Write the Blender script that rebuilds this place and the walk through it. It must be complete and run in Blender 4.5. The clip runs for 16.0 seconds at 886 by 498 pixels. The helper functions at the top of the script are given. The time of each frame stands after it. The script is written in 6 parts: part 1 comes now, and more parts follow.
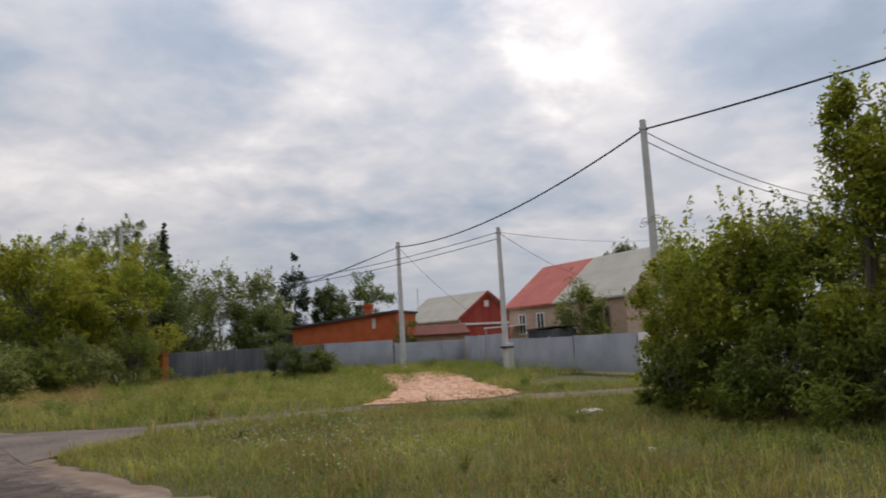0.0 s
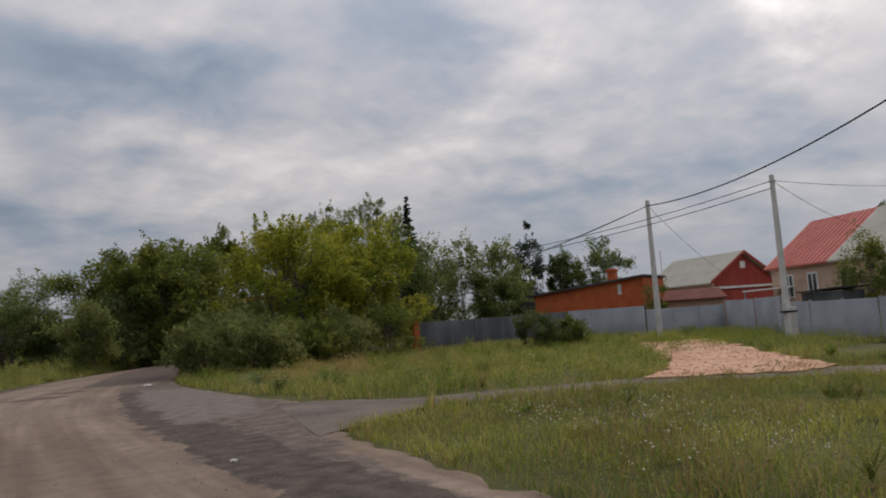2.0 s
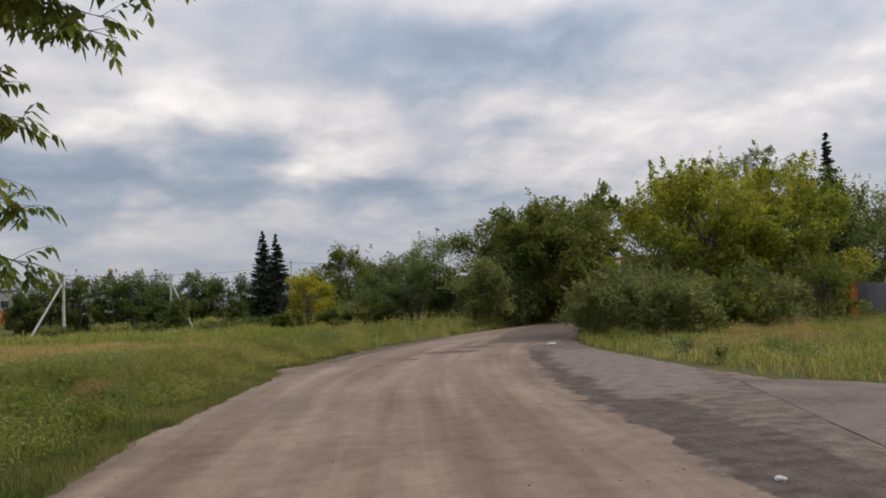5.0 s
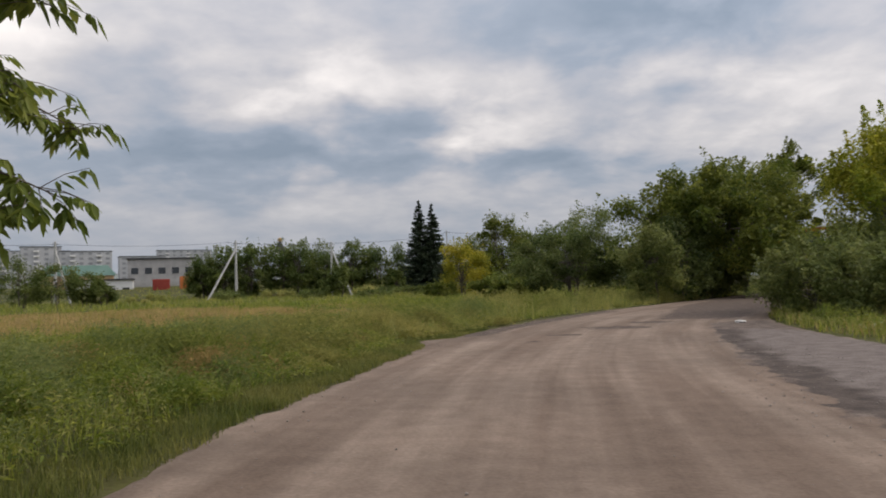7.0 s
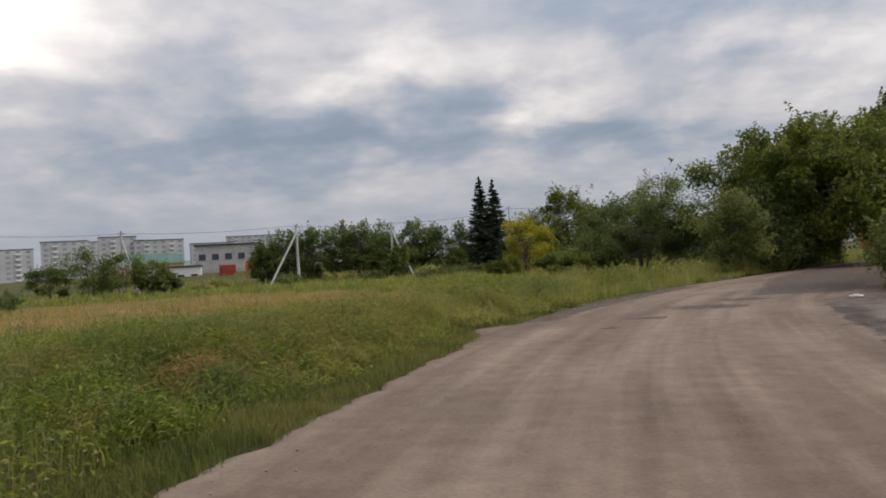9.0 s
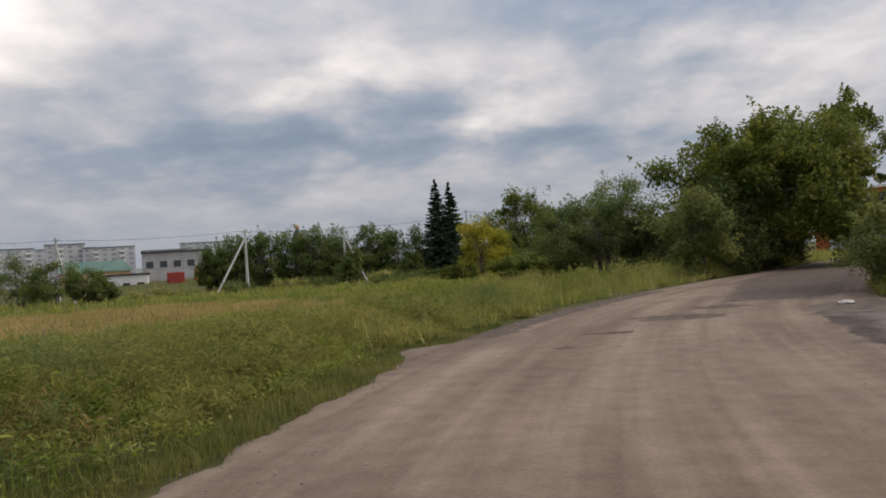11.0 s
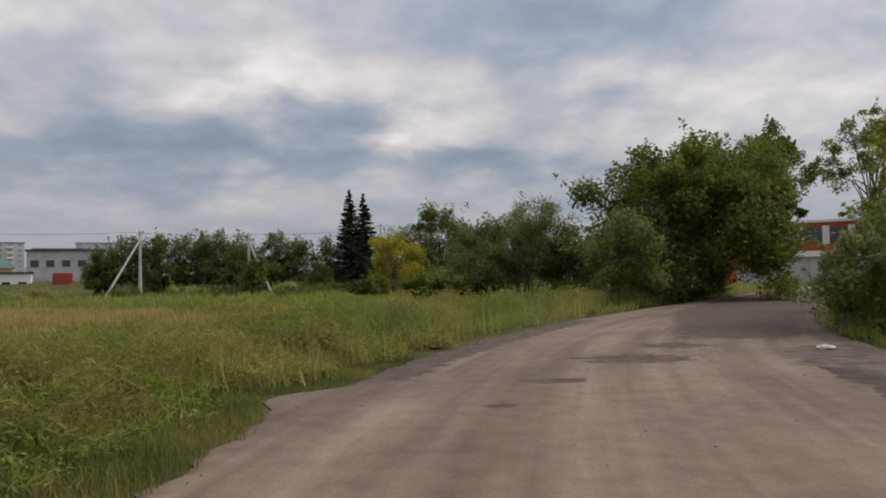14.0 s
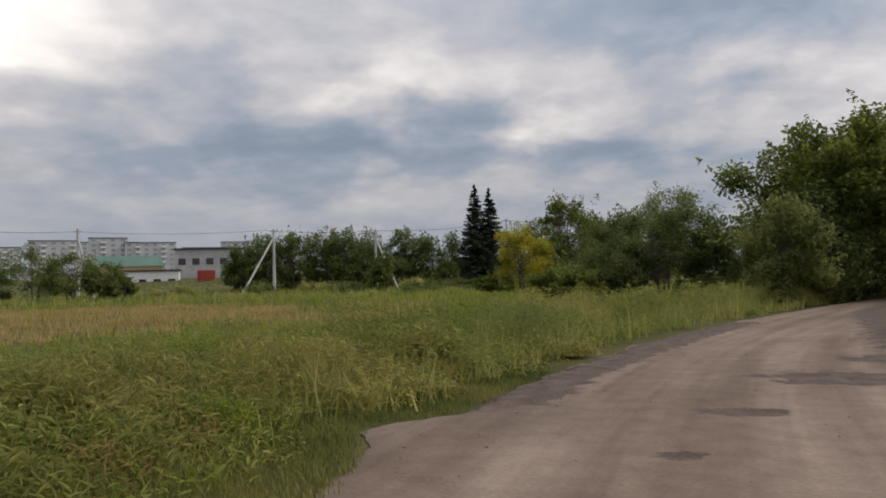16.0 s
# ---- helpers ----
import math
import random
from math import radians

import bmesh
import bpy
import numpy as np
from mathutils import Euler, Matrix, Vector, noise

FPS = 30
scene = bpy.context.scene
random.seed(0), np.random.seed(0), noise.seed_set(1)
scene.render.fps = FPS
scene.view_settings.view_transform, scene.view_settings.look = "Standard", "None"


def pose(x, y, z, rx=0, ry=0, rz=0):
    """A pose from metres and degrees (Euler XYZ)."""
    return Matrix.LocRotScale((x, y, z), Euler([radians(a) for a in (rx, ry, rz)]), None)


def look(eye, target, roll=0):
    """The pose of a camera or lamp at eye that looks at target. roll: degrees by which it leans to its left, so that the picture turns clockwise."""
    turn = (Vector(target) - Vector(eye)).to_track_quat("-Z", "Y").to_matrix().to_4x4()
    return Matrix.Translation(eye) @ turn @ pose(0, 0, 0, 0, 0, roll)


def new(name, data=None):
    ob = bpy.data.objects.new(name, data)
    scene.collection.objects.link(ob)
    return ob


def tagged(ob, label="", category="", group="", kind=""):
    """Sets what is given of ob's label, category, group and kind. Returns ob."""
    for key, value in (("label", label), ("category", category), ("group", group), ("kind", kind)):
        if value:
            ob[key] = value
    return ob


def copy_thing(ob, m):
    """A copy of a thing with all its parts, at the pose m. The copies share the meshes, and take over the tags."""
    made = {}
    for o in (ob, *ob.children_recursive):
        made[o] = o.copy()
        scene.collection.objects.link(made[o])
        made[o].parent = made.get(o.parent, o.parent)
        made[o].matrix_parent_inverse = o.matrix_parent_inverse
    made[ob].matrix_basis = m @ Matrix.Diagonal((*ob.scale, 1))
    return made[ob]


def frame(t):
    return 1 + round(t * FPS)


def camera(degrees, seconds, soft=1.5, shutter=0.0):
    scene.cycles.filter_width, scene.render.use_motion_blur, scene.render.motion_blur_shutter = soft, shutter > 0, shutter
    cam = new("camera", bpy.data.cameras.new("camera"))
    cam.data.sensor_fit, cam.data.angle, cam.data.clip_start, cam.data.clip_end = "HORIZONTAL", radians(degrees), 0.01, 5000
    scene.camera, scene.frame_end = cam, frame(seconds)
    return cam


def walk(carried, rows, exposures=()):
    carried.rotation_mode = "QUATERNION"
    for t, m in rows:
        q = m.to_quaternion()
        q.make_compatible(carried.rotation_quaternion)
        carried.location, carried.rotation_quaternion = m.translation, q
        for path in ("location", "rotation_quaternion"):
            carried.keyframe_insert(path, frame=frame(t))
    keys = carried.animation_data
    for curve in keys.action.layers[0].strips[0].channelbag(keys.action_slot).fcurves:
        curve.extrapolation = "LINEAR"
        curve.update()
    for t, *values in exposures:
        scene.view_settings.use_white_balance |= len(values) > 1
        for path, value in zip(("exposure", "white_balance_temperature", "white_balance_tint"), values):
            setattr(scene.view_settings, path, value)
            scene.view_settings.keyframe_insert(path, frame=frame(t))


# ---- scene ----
cam = camera(62.3, 16.0, soft=1.8, shutter=0.1)
PATH = [
    (0, (-0.918, -0.21, 1.735), (0.71, 0.926, 1.977), -3.3),
    (0.5, (-0.47, 0.398, 1.703), (1.349, 1.193, 1.944), -0.0),
    (1, (-0.361, 1.061, 1.682), (1.407, 1.962, 1.927), -3.9),
    (1.5, (-0.279, 1.593, 1.708), (1.209, 2.902, 1.976), -2.0),
    (2, (-0.355, 1.925, 1.769), (0.857, 3.504, 1.965), -4.1),
    (2.5, (-0.493, 2.242, 1.82), (0.505, 3.973, 1.899), -4.7),
    (3, (-0.57, 2.93, 1.858), (0.165, 4.788, 1.948), -4.5),
    (3.5, (-0.542, 3.602, 1.853), (0.092, 5.498, 1.902), -4.7),
    (4, (-0.53, 4.34, 1.858), (-0.069, 6.284, 1.931), -3.0),
    (4.2, (-0.509, 4.682, 1.835), (-0.059, 6.625, 1.987), -3.1),
    (6.3, (-0.192, 8.406, 1.602), (-0.104, 10.402, 1.696), -2.3),
    (6.5, (-0.176, 8.694, 1.598), (-0.089, 10.691, 1.653), -2.3),
    (7, (-0.203, 9.24, 1.554), (-0.301, 11.236, 1.647), -1.7),
    (7.5, (-0.29, 9.927, 1.531), (-0.664, 11.891, 1.603), -2.3),
    (8, (-0.198, 10.612, 1.567), (-0.555, 12.578, 1.637), -2.7),
    (8.5, (-0.252, 11.371, 1.608), (-0.893, 13.265, 1.654), -3.2),
    (9, (-0.184, 12.103, 1.57), (-0.457, 14.083, 1.611), -3.4),
    (9.2, (-0.148, 12.414, 1.582), (-0.366, 14.401, 1.656), -1.7),
    (11.3, (0.181, 15.718, 1.54), (0.013, 17.711, 1.586), -4.3),
    (11.5, (0.144, 15.963, 1.546), (-0.059, 17.949, 1.659), -3.5),
    (12, (0.116, 16.744, 1.5), (-0.124, 18.727, 1.61), -1.2),
    (12.5, (0.148, 17.329, 1.494), (0.068, 19.323, 1.628), -1.9),
    (13, (0.113, 17.974, 1.491), (0.053, 19.966, 1.653), -2.4),
    (13.5, (0.125, 18.557, 1.521), (0.27, 20.55, 1.604), -2.1),
    (14, (0.114, 19.203, 1.542), (0.186, 21.2, 1.623), -1.2),
    (14.5, (0.121, 19.793, 1.556), (0.314, 21.781, 1.667), -4.0),
    (15, (0.064, 20.454, 1.546), (0.079, 22.453, 1.623), -2.3),
    (15.5, (0.019, 21.033, 1.574), (-0.13, 23.026, 1.655), -2.4),
    (16, (-0.037, 21.553, 1.564), (-0.307, 23.533, 1.641), -1.4),
]
EXPOSURE = ((0.0, 0.12), (0.3, 0.02), (0.5, -0.05), (1.0, -0.25), (1.5, -0.32), (2.0, -0.2), (2.5, 0.0), (3.0, 0.2), (3.5, 0.24), (4.2, 0.23), (6.3, 0.12), (9.0, 0.1), (12.5, 0.0), (16.0, -0.02))
walk(cam, [(t, look(eye, target, roll)) for t, eye, target, roll in PATH], [(t, stops, 7000, 13) for t, stops in EXPOSURE])

# ---- world, sun ----
SUN_DIR = Vector((0.70, 0.20, 0.66)).normalized()
# bearing and height in degrees, half widths, weight: bright breaks above zero, dark bellies below
CLOUDS = [(-41, 18, 10, 5.5, 0.46), (-22, 17.5, 11, 3.5, 0.16), (50, 20, 8, 4, 0.06), (-7, 15.5, 7, 2.2, 0.16), (3, 14.5, 4, 2.2, 0.10), (22, 12.5, 8, 2.0, 0.14), (46, 14, 9, 3, 0.12), (67, 19, 5, 6, 0.2), (30, 9, 10, 2, 0.08),
          (-20, 9.5, 17, 2.4, -0.2), (-4, 10, 8, 2.2, -0.14), (4, 8, 6, 2, -0.1), (9, 19.5, 9, 3.6, -0.26), (56, 25, 6, 3.5, -0.17), (83, 19, 9, 5, -0.20), (37, 22, 6, 3, -0.14), (44, 9, 9, 2, -0.10), (-25, 15, 5, 1.5, -0.08)]
world = bpy.data.worlds.new("overcast_sky")
scene.world = world
world.use_nodes = True


def build_sky(nt):
    nd, lk = nt.nodes, nt.links
    nd.clear()

    def n(kind, **props):
        node = nd.new(kind)
        for k, v in props.items():
            if k == "operation":
                node.operation = v
            elif k == "blend_type":
                node.blend_type = v
        return node

    def math_node(op, a, b=None, clamp=False):
        m = n("ShaderNodeMath", operation=op)
        m.use_clamp = clamp
        for i, v in enumerate((a, b)):
            if v is None:
                continue
            if isinstance(v, (int, float)):
                m.inputs[i].default_value = v
            else:
                lk.new(v, m.inputs[i])
        return m.outputs[0]

    tc = n("ShaderNodeTexCoord")
    sep = n("ShaderNodeSeparateXYZ")
    lk.new(tc.outputs["Generated"], sep.inputs[0])
    up = math_node("MAXIMUM", sep.outputs[2], 0.0)
    den = math_node("ADD", up, 0.26)
    comb = n("ShaderNodeCombineXYZ")
    lk.new(math_node("DIVIDE", sep.outputs[0], den), comb.inputs[0])
    lk.new(math_node("DIVIDE", sep.outputs[1], den), comb.inputs[1])

    def noise_tex(scale, detail, rough, off, distort=0.0):
        mp = n("ShaderNodeMapping")
        lk.new(comb.outputs[0], mp.inputs[0])
        mp.inputs[1].default_value = off
        t = n("ShaderNodeTexNoise")
        t.inputs["Scale"].default_value = scale
        t.inputs["Detail"].default_value = detail
        t.inputs["Roughness"].default_value = rough
        t.inputs["Distortion"].default_value = distort
        lk.new(mp.outputs[0], t.inputs["Vector"])
        return t.outputs[0]

    # cloud sheets seen from below, at three sizes
    big = noise_tex(1.1, 4.0, 0.5, (3.1, 1.7, 0.0), 0.2)
    mid = noise_tex(3.4, 5.0, 0.5, (7.3, 4.2, 2.0), 0.25)
    fine = noise_tex(9.0, 5.0, 0.55, (1.3, 9.2, 5.0), 0.3)
    # bearing and height in degrees, frayed by the cloud noise
    bearing = math_node("MULTIPLY", math_node("ARCTAN2", sep.outputs[0], sep.outputs[1]), 57.2958)
    height = math_node("MULTIPLY", math_node("ARCSINE", sep.outputs[2]), 57.2958)
    bearing = math_node("ADD", bearing, math_node("MULTIPLY", math_node("SUBTRACT", mid, 0.5), 26.0))
    height = math_node("ADD", height, math_node("MULTIPLY", math_node("SUBTRACT", noise_tex(3.1, 4.0, 0.5, (2.3, 0.2, 8.0), 0.2), 0.5), 11.0))
    # thin bright breaks and heavy dark bellies of the cloud cover
    mass = None
    for at, el, w, h, amount in CLOUDS:
        a = math_node("POWER", math_node("ABSOLUTE", math_node("DIVIDE", math_node("SUBTRACT", bearing, at), w)), 2.0)
        b = math_node("POWER", math_node("ABSOLUTE", math_node("DIVIDE", math_node("SUBTRACT", height, el), h)), 2.0)
        lobe = math_node("MULTIPLY", math_node("POWER", 2.718, math_node("MULTIPLY", math_node("ADD", a, b), -1.0)), amount)
        mass = lobe if mass is None else math_node("ADD", mass, lobe)
    dens = math_node("ADD", math_node("MULTIPLY", math_node("SUBTRACT", big, 0.5), 0.4), math_node("MULTIPLY", math_node("SUBTRACT", mid, 0.5), 0.5))
    dens = math_node("ADD", dens, math_node("MULTIPLY", math_node("SUBTRACT", fine, 0.5), 0.2))
    dens = math_node("ADD", math_node("ADD", dens, mass), 0.5)
    ramp = n("ShaderNodeValToRGB")
    lk.new(dens, ramp.inputs[0])
    r = ramp.color_ramp
    r.elements[0].position, r.elements[0].color = 0.22, (2.2, 2.85, 3.75, 1)
    r.elements[1].position, r.elements[1].color = 0.86, (10.0, 9.9, 9.8, 1)
    for at, colour in ((0.37, (2.92, 3.55, 4.5, 1)), (0.5, (4.3, 4.6, 5.25, 1)), (0.6, (5.5, 5.65, 6.05, 1)), (0.72, (7.4, 7.45, 7.7, 1))):
        r.elements.new(at).color = colour
    # the base sky behind the clouds
    sky = n("ShaderNodeTexSky")
    sky.sky_type = "NISHITA"
    sky.sun_disc = False
    sky.sun_elevation = math.asin(SUN_DIR.z)
    sky.sun_rotation = math.atan2(SUN_DIR.x, SUN_DIR.y)
    cover = n("ShaderNodeMix")
    cover.data_type = "RGBA"
    cover.inputs[0].default_value = 0.95
    lk.new(sky.outputs[0], cover.inputs[6])
    lk.new(ramp.outputs[0], cover.inputs[7])
    # pale haze low down, brighter towards the zenith and the hidden sun
    haze = n("ShaderNodeMix")
    haze.data_type = "RGBA"
    hz = math_node("SUBTRACT", 1.0, math_node("DIVIDE", up, 0.16), clamp=True)
    lk.new(math_node("MULTIPLY", hz, 0.9), haze.inputs[0])
    lk.new(cover.outputs[2], haze.inputs[6])
    haze.inputs[7].default_value = (3.45, 4.0, 4.85, 1)
    dot = n("ShaderNodeVectorMath")
    dot.operation = "DOT_PRODUCT"
    lk.new(tc.outputs["Generated"], dot.inputs[0])
    dot.inputs[1].default_value = SUN_DIR
    glow = math_node("POWER", math_node("MAXIMUM", dot.outputs["Value"], 0.0), 4.0)
    gain = math_node("ADD", math_node("ADD", 0.92, math_node("MULTIPLY", math_node("POWER", up, 1.3), 1.1)), math_node("MULTIPLY", glow, 0.25))
    mul = n("ShaderNodeVectorMath")
    mul.operation = "SCALE"
    lk.new(haze.outputs[2], mul.inputs[0])
    lk.new(gain, mul.inputs[3])
    bg = n("ShaderNodeBackground")
    bg.inputs[1].default_value = 0.1
    lk.new(mul.outputs[0], bg.inputs[0])
    out = n("ShaderNodeOutputWorld")
    lk.new(bg.outputs[0], out.inputs[0])


build_sky(world.node_tree)
sun = new("sun", bpy.data.lights.new("sun", "SUN"))
sun.data.energy, sun.data.angle, sun.data.color = 1.6, radians(16), (1.0, 0.95, 0.87)
sun.matrix_world = look((60, 30, 90), Vector((60, 30, 90)) - SUN_DIR)

# ---- materials ----


def material(name, c1, c2, scale=3.0, rough=0.85, bump=0.3, bump_scale=40.0, c3=None, metal=0.0, stretch=(1, 1, 1), coords="Object",
             detail=6.0, island=0.0, translucent=0.0, spec=0.3, contrast=(0.35, 0.65)):
    """Two colours mixed by coarse noise, a third by fine noise, with fine relief."""
    m = bpy.data.materials.new(name)
    m.use_nodes = True
    nt = m.node_tree
    nd, lk = nt.nodes, nt.links
    bsdf = nd["Principled BSDF"]
    tc = nd.new("ShaderNodeTexCoord")
    mp = nd.new("ShaderNodeMapping")
    mp.inputs["Scale"].default_value = stretch
    lk.new(tc.outputs[coords], mp.inputs[0])
    t1 = nd.new("ShaderNodeTexNoise")
    t1.inputs["Scale"].default_value, t1.inputs["Detail"].default_value = scale, detail
    lk.new(mp.outputs[0], t1.inputs["Vector"])
    ramp = nd.new("ShaderNodeValToRGB")
    ramp.color_ramp.elements[0].position, ramp.color_ramp.elements[0].color = contrast[0], (*c1, 1)
    ramp.color_ramp.elements[1].position, ramp.color_ramp.elements[1].color = contrast[1], (*c2, 1)
    lk.new(t1.outputs[0], ramp.inputs[0])
    col = ramp.outputs[0]
    t2 = nd.new("ShaderNodeTexNoise")
    t2.inputs["Scale"].default_value, t2.inputs["Detail"].default_value = bump_scale, 4.0
    lk.new(mp.outputs[0], t2.inputs["Vector"])
    if c3:
        r2 = nd.new("ShaderNodeValToRGB")
        r2.color_ramp.elements[0].position, r2.color_ramp.elements[1].position = 0.52, 0.7
        lk.new(t2.outputs[0], r2.inputs[0])
        mx = nd.new("ShaderNodeMix")
        mx.data_type = "RGBA"
        lk.new(r2.outputs[0], mx.inputs[0])
        lk.new(col, mx.inputs[6])
        mx.inputs[7].default_value = (*c3, 1)
        col = mx.outputs[2]
    if island:
        geo = nd.new("ShaderNodeNewGeometry")
        hsv = nd.new("ShaderNodeHueSaturation")
        mr = nd.new("ShaderNodeMapRange")
        mr.inputs[3].default_value, mr.inputs[4].default_value = 1 - island, 1 + island
        lk.new(geo.outputs["Random Per Island"], mr.inputs[0])
        lk.new(mr.outputs[0], hsv.inputs["Value"])
        mh = nd.new("ShaderNodeMapRange")
        mh.inputs[3].default_value, mh.inputs[4].default_value = 0.515, 0.48
        lk.new(geo.outputs["Random Per Island"], mh.inputs[0])
        lk.new(mh.outputs[0], hsv.inputs["Hue"])
        lk.new(col, hsv.inputs["Color"])
        col = hsv.outputs[0]
    lk.new(col, bsdf.inputs["Base Color"])
    bsdf.inputs["Roughness"].default_value, bsdf.inputs["Metallic"].default_value = rough, metal
    bsdf.inputs["Specular IOR Level"].default_value = spec
    if bump:
        b = nd.new("ShaderNodeBump")
        b.inputs["Strength"].default_value, b.inputs["Distance"].default_value = bump, 0.02
        lk.new(t2.outputs[0], b.inputs["Height"])
        lk.new(b.outputs[0], bsdf.inputs["Normal"])
    if translucent:
        tr = nd.new("ShaderNodeBsdfTranslucent")
        lk.new(col, tr.inputs[0])
        ms = nd.new("ShaderNodeMixShader")
        ms.inputs[0].default_value = translucent
        lk.new(bsdf.outputs[0], ms.inputs[1])
        lk.new(tr.outputs[0], ms.inputs[2])
        lk.new(ms.outputs[0], nd["Material Output"].inputs[0])
    return m


def leaf_mat(name, c1, c2, scale=0.5, island=0.35):
    return material(name, c1, c2, scale=scale, rough=0.55, bump=0, island=island, translucent=0.48, spec=0.25)



def road_material():
    """Packed dirt: wheel tracks along the road, broad damp patches, fine grit."""
    m = bpy.data.materials.new("road_dirt")
    m.use_nodes = True
    nt = m.node_tree
    nd, lk = nt.nodes, nt.links
    bsdf = nd["Principled BSDF"]
    tc = nd.new("ShaderNodeTexCoord")

    def tex(coords, stretch, scale, detail):
        mp = nd.new("ShaderNodeMapping")
        mp.inputs["Scale"].default_value = stretch
        lk.new(tc.outputs[coords], mp.inputs[0])
        t = nd.new("ShaderNodeTexNoise")
        t.inputs["Scale"].default_value, t.inputs["Detail"].default_value = scale, detail
        lk.new(mp.outputs[0], t.inputs["Vector"])
        return t.outputs[0]

    def ramp(src, p0, p1, c0, c1):
        r = nd.new("ShaderNodeValToRGB")
        r.color_ramp.elements[0].position, r.color_ramp.elements[1].position = p0, p1
        r.color_ramp.elements[0].color, r.color_ramp.elements[1].color = (*c0, 1), (*c1, 1)
        lk.new(src, r.inputs[0])
        return r.outputs[0]

    def mix(kind, fac, a, b):
        x = nd.new("ShaderNodeMix")
        x.data_type, x.blend_type = "RGBA", kind
        x.inputs[0].default_value = fac
        lk.new(a, x.inputs[6])
        lk.new(b, x.inputs[7])
        return x.outputs[2]

    tracks = tex("UV", (1, 17, 1), 0.7, 3)
    ruts = tex("UV", (1, 60, 1), 0.8, 4)
    broad = tex("Object", (1, 1, 1), 0.28, 5)
    grit = tex("Object", (1, 1, 1), 22, 6)
    fine = tex("Object", (1, 1, 1), 3.0, 8)
    col = ramp(tracks, 0.36, 0.66, (0.172, 0.126, 0.097), (0.262, 0.204, 0.163))
    col = mix("MULTIPLY", 0.3, col, ramp(ruts, 0.36, 0.64, (0.78, 0.77, 0.76), (1.12, 1.12, 1.12)))
    col = mix("MULTIPLY", 0.5, col, ramp(broad, 0.35, 0.6, (0.62, 0.6, 0.58), (1.08, 1.05, 1.02)))
    col = mix("MULTIPLY", 0.8, col, ramp(fine, 0.3, 0.7, (0.8, 0.78, 0.77), (1.12, 1.12, 1.12)))
    col = mix("MULTIPLY", 0.5, col, ramp(grit, 0.3, 0.72, (0.75, 0.74, 0.73), (1.25, 1.25, 1.25)))

    def masked(name, scale, amount, soft, base, dark, light):
        """Another surface where the road carries it, with an edge broken up by noise."""
        at = nd.new("ShaderNodeAttribute")
        at.attribute_name = name
        ns = tex("Object", (1, 1, 1), scale, 9)
        ad = nd.new("ShaderNodeMath")
        ad.operation = "MULTIPLY_ADD"
        lk.new(ns, ad.inputs[0])
        ad.inputs[1].default_value = amount
        lk.new(at.outputs["Fac"], ad.inputs[2])
        mr = nd.new("ShaderNodeMapRange")
        mr.interpolation_type = "SMOOTHSTEP"
        mr.inputs[1].default_value, mr.inputs[2].default_value = amount * 0.5 - soft, amount * 0.5 + soft
        lk.new(ad.outputs[0], mr.inputs[0])
        surf = mix("MULTIPLY", 0.8, ramp(fine, 0.34, 0.66, dark, light), ramp(grit, 0.3, 0.72, (0.65, 0.64, 0.63), (1.35, 1.35, 1.35)))
        x = nd.new("ShaderNodeMix")
        x.data_type = "RGBA"
        lk.new(mr.outputs[0], x.inputs[0])
        lk.new(base, x.inputs[6])
        lk.new(surf, x.inputs[7])
        return x.outputs[2]

    col = masked("damp", 3.2, 2.0, 0.16, col, (0.078, 0.057, 0.046), (0.13, 0.098, 0.08))
    col = masked("asphalt", 1.0, 2.6, 0.16, col, (0.078, 0.057, 0.048), (0.165, 0.13, 0.11))
    col = masked("band", 1.3, 2.4, 0.1, col, (0.05, 0.038, 0.033), (0.1, 0.078, 0.066))
    col = masked("worn", 0.9, 1.2, 0.2, col, (0.125, 0.102, 0.092), (0.185, 0.155, 0.14))
    lk.new(col, bsdf.inputs["Base Color"])
    bsdf.inputs["Roughness"].default_value = 0.92
    bsdf.inputs["Specular IOR Level"].default_value = 0.2
    b1 = nd.new("ShaderNodeBump")
    b1.inputs["Strength"].default_value, b1.inputs["Distance"].default_value = 0.35, 0.04
    lk.new(fine, b1.inputs["Height"])
    b2 = nd.new("ShaderNodeBump")
    b2.inputs["Strength"].default_value, b2.inputs["Distance"].default_value = 0.5, 0.015
    lk.new(grit, b2.inputs["Height"])
    lk.new(b1.outputs[0], b2.inputs["Normal"])
    lk.new(b2.outputs[0], bsdf.inputs["Normal"])
    return m


M_SOIL = material("soil_and_turf", (0.05, 0.06, 0.02), (0.105, 0.1, 0.035), 0.25, bump=0.6, bump_scale=14, c3=(0.075, 0.065, 0.03), spec=0.08)
M_DIRT = road_material()
M_ASPHALT = material("old_asphalt", (0.075, 0.056, 0.048), (0.15, 0.118, 0.1), 0.7, bump=0.8, bump_scale=11, c3=(0.165, 0.13, 0.108), detail=9)
M_DAMP = material("damp_dirt", (0.10, 0.073, 0.054), (0.15, 0.112, 0.084), 1.5, bump=0.5, bump_scale=20, c3=(0.17, 0.13, 0.1), detail=8)
M_RUBBLE = material("brick_rubble", (0.41, 0.2, 0.115), (0.52, 0.31, 0.2), 1.2, bump=0.35, bump_scale=14, c3=(0.56, 0.39, 0.28))
M_STONE = material("pale_stone", (0.4, 0.38, 0.35), (0.6, 0.58, 0.55), 8)
M_GRAVEL = material("road_gravel", (0.2, 0.17, 0.145), (0.36, 0.32, 0.285), 9)
M_GRASS = leaf_mat("green_grass", (0.12, 0.185, 0.022), (0.32, 0.33, 0.055), 0.22, 0.4)
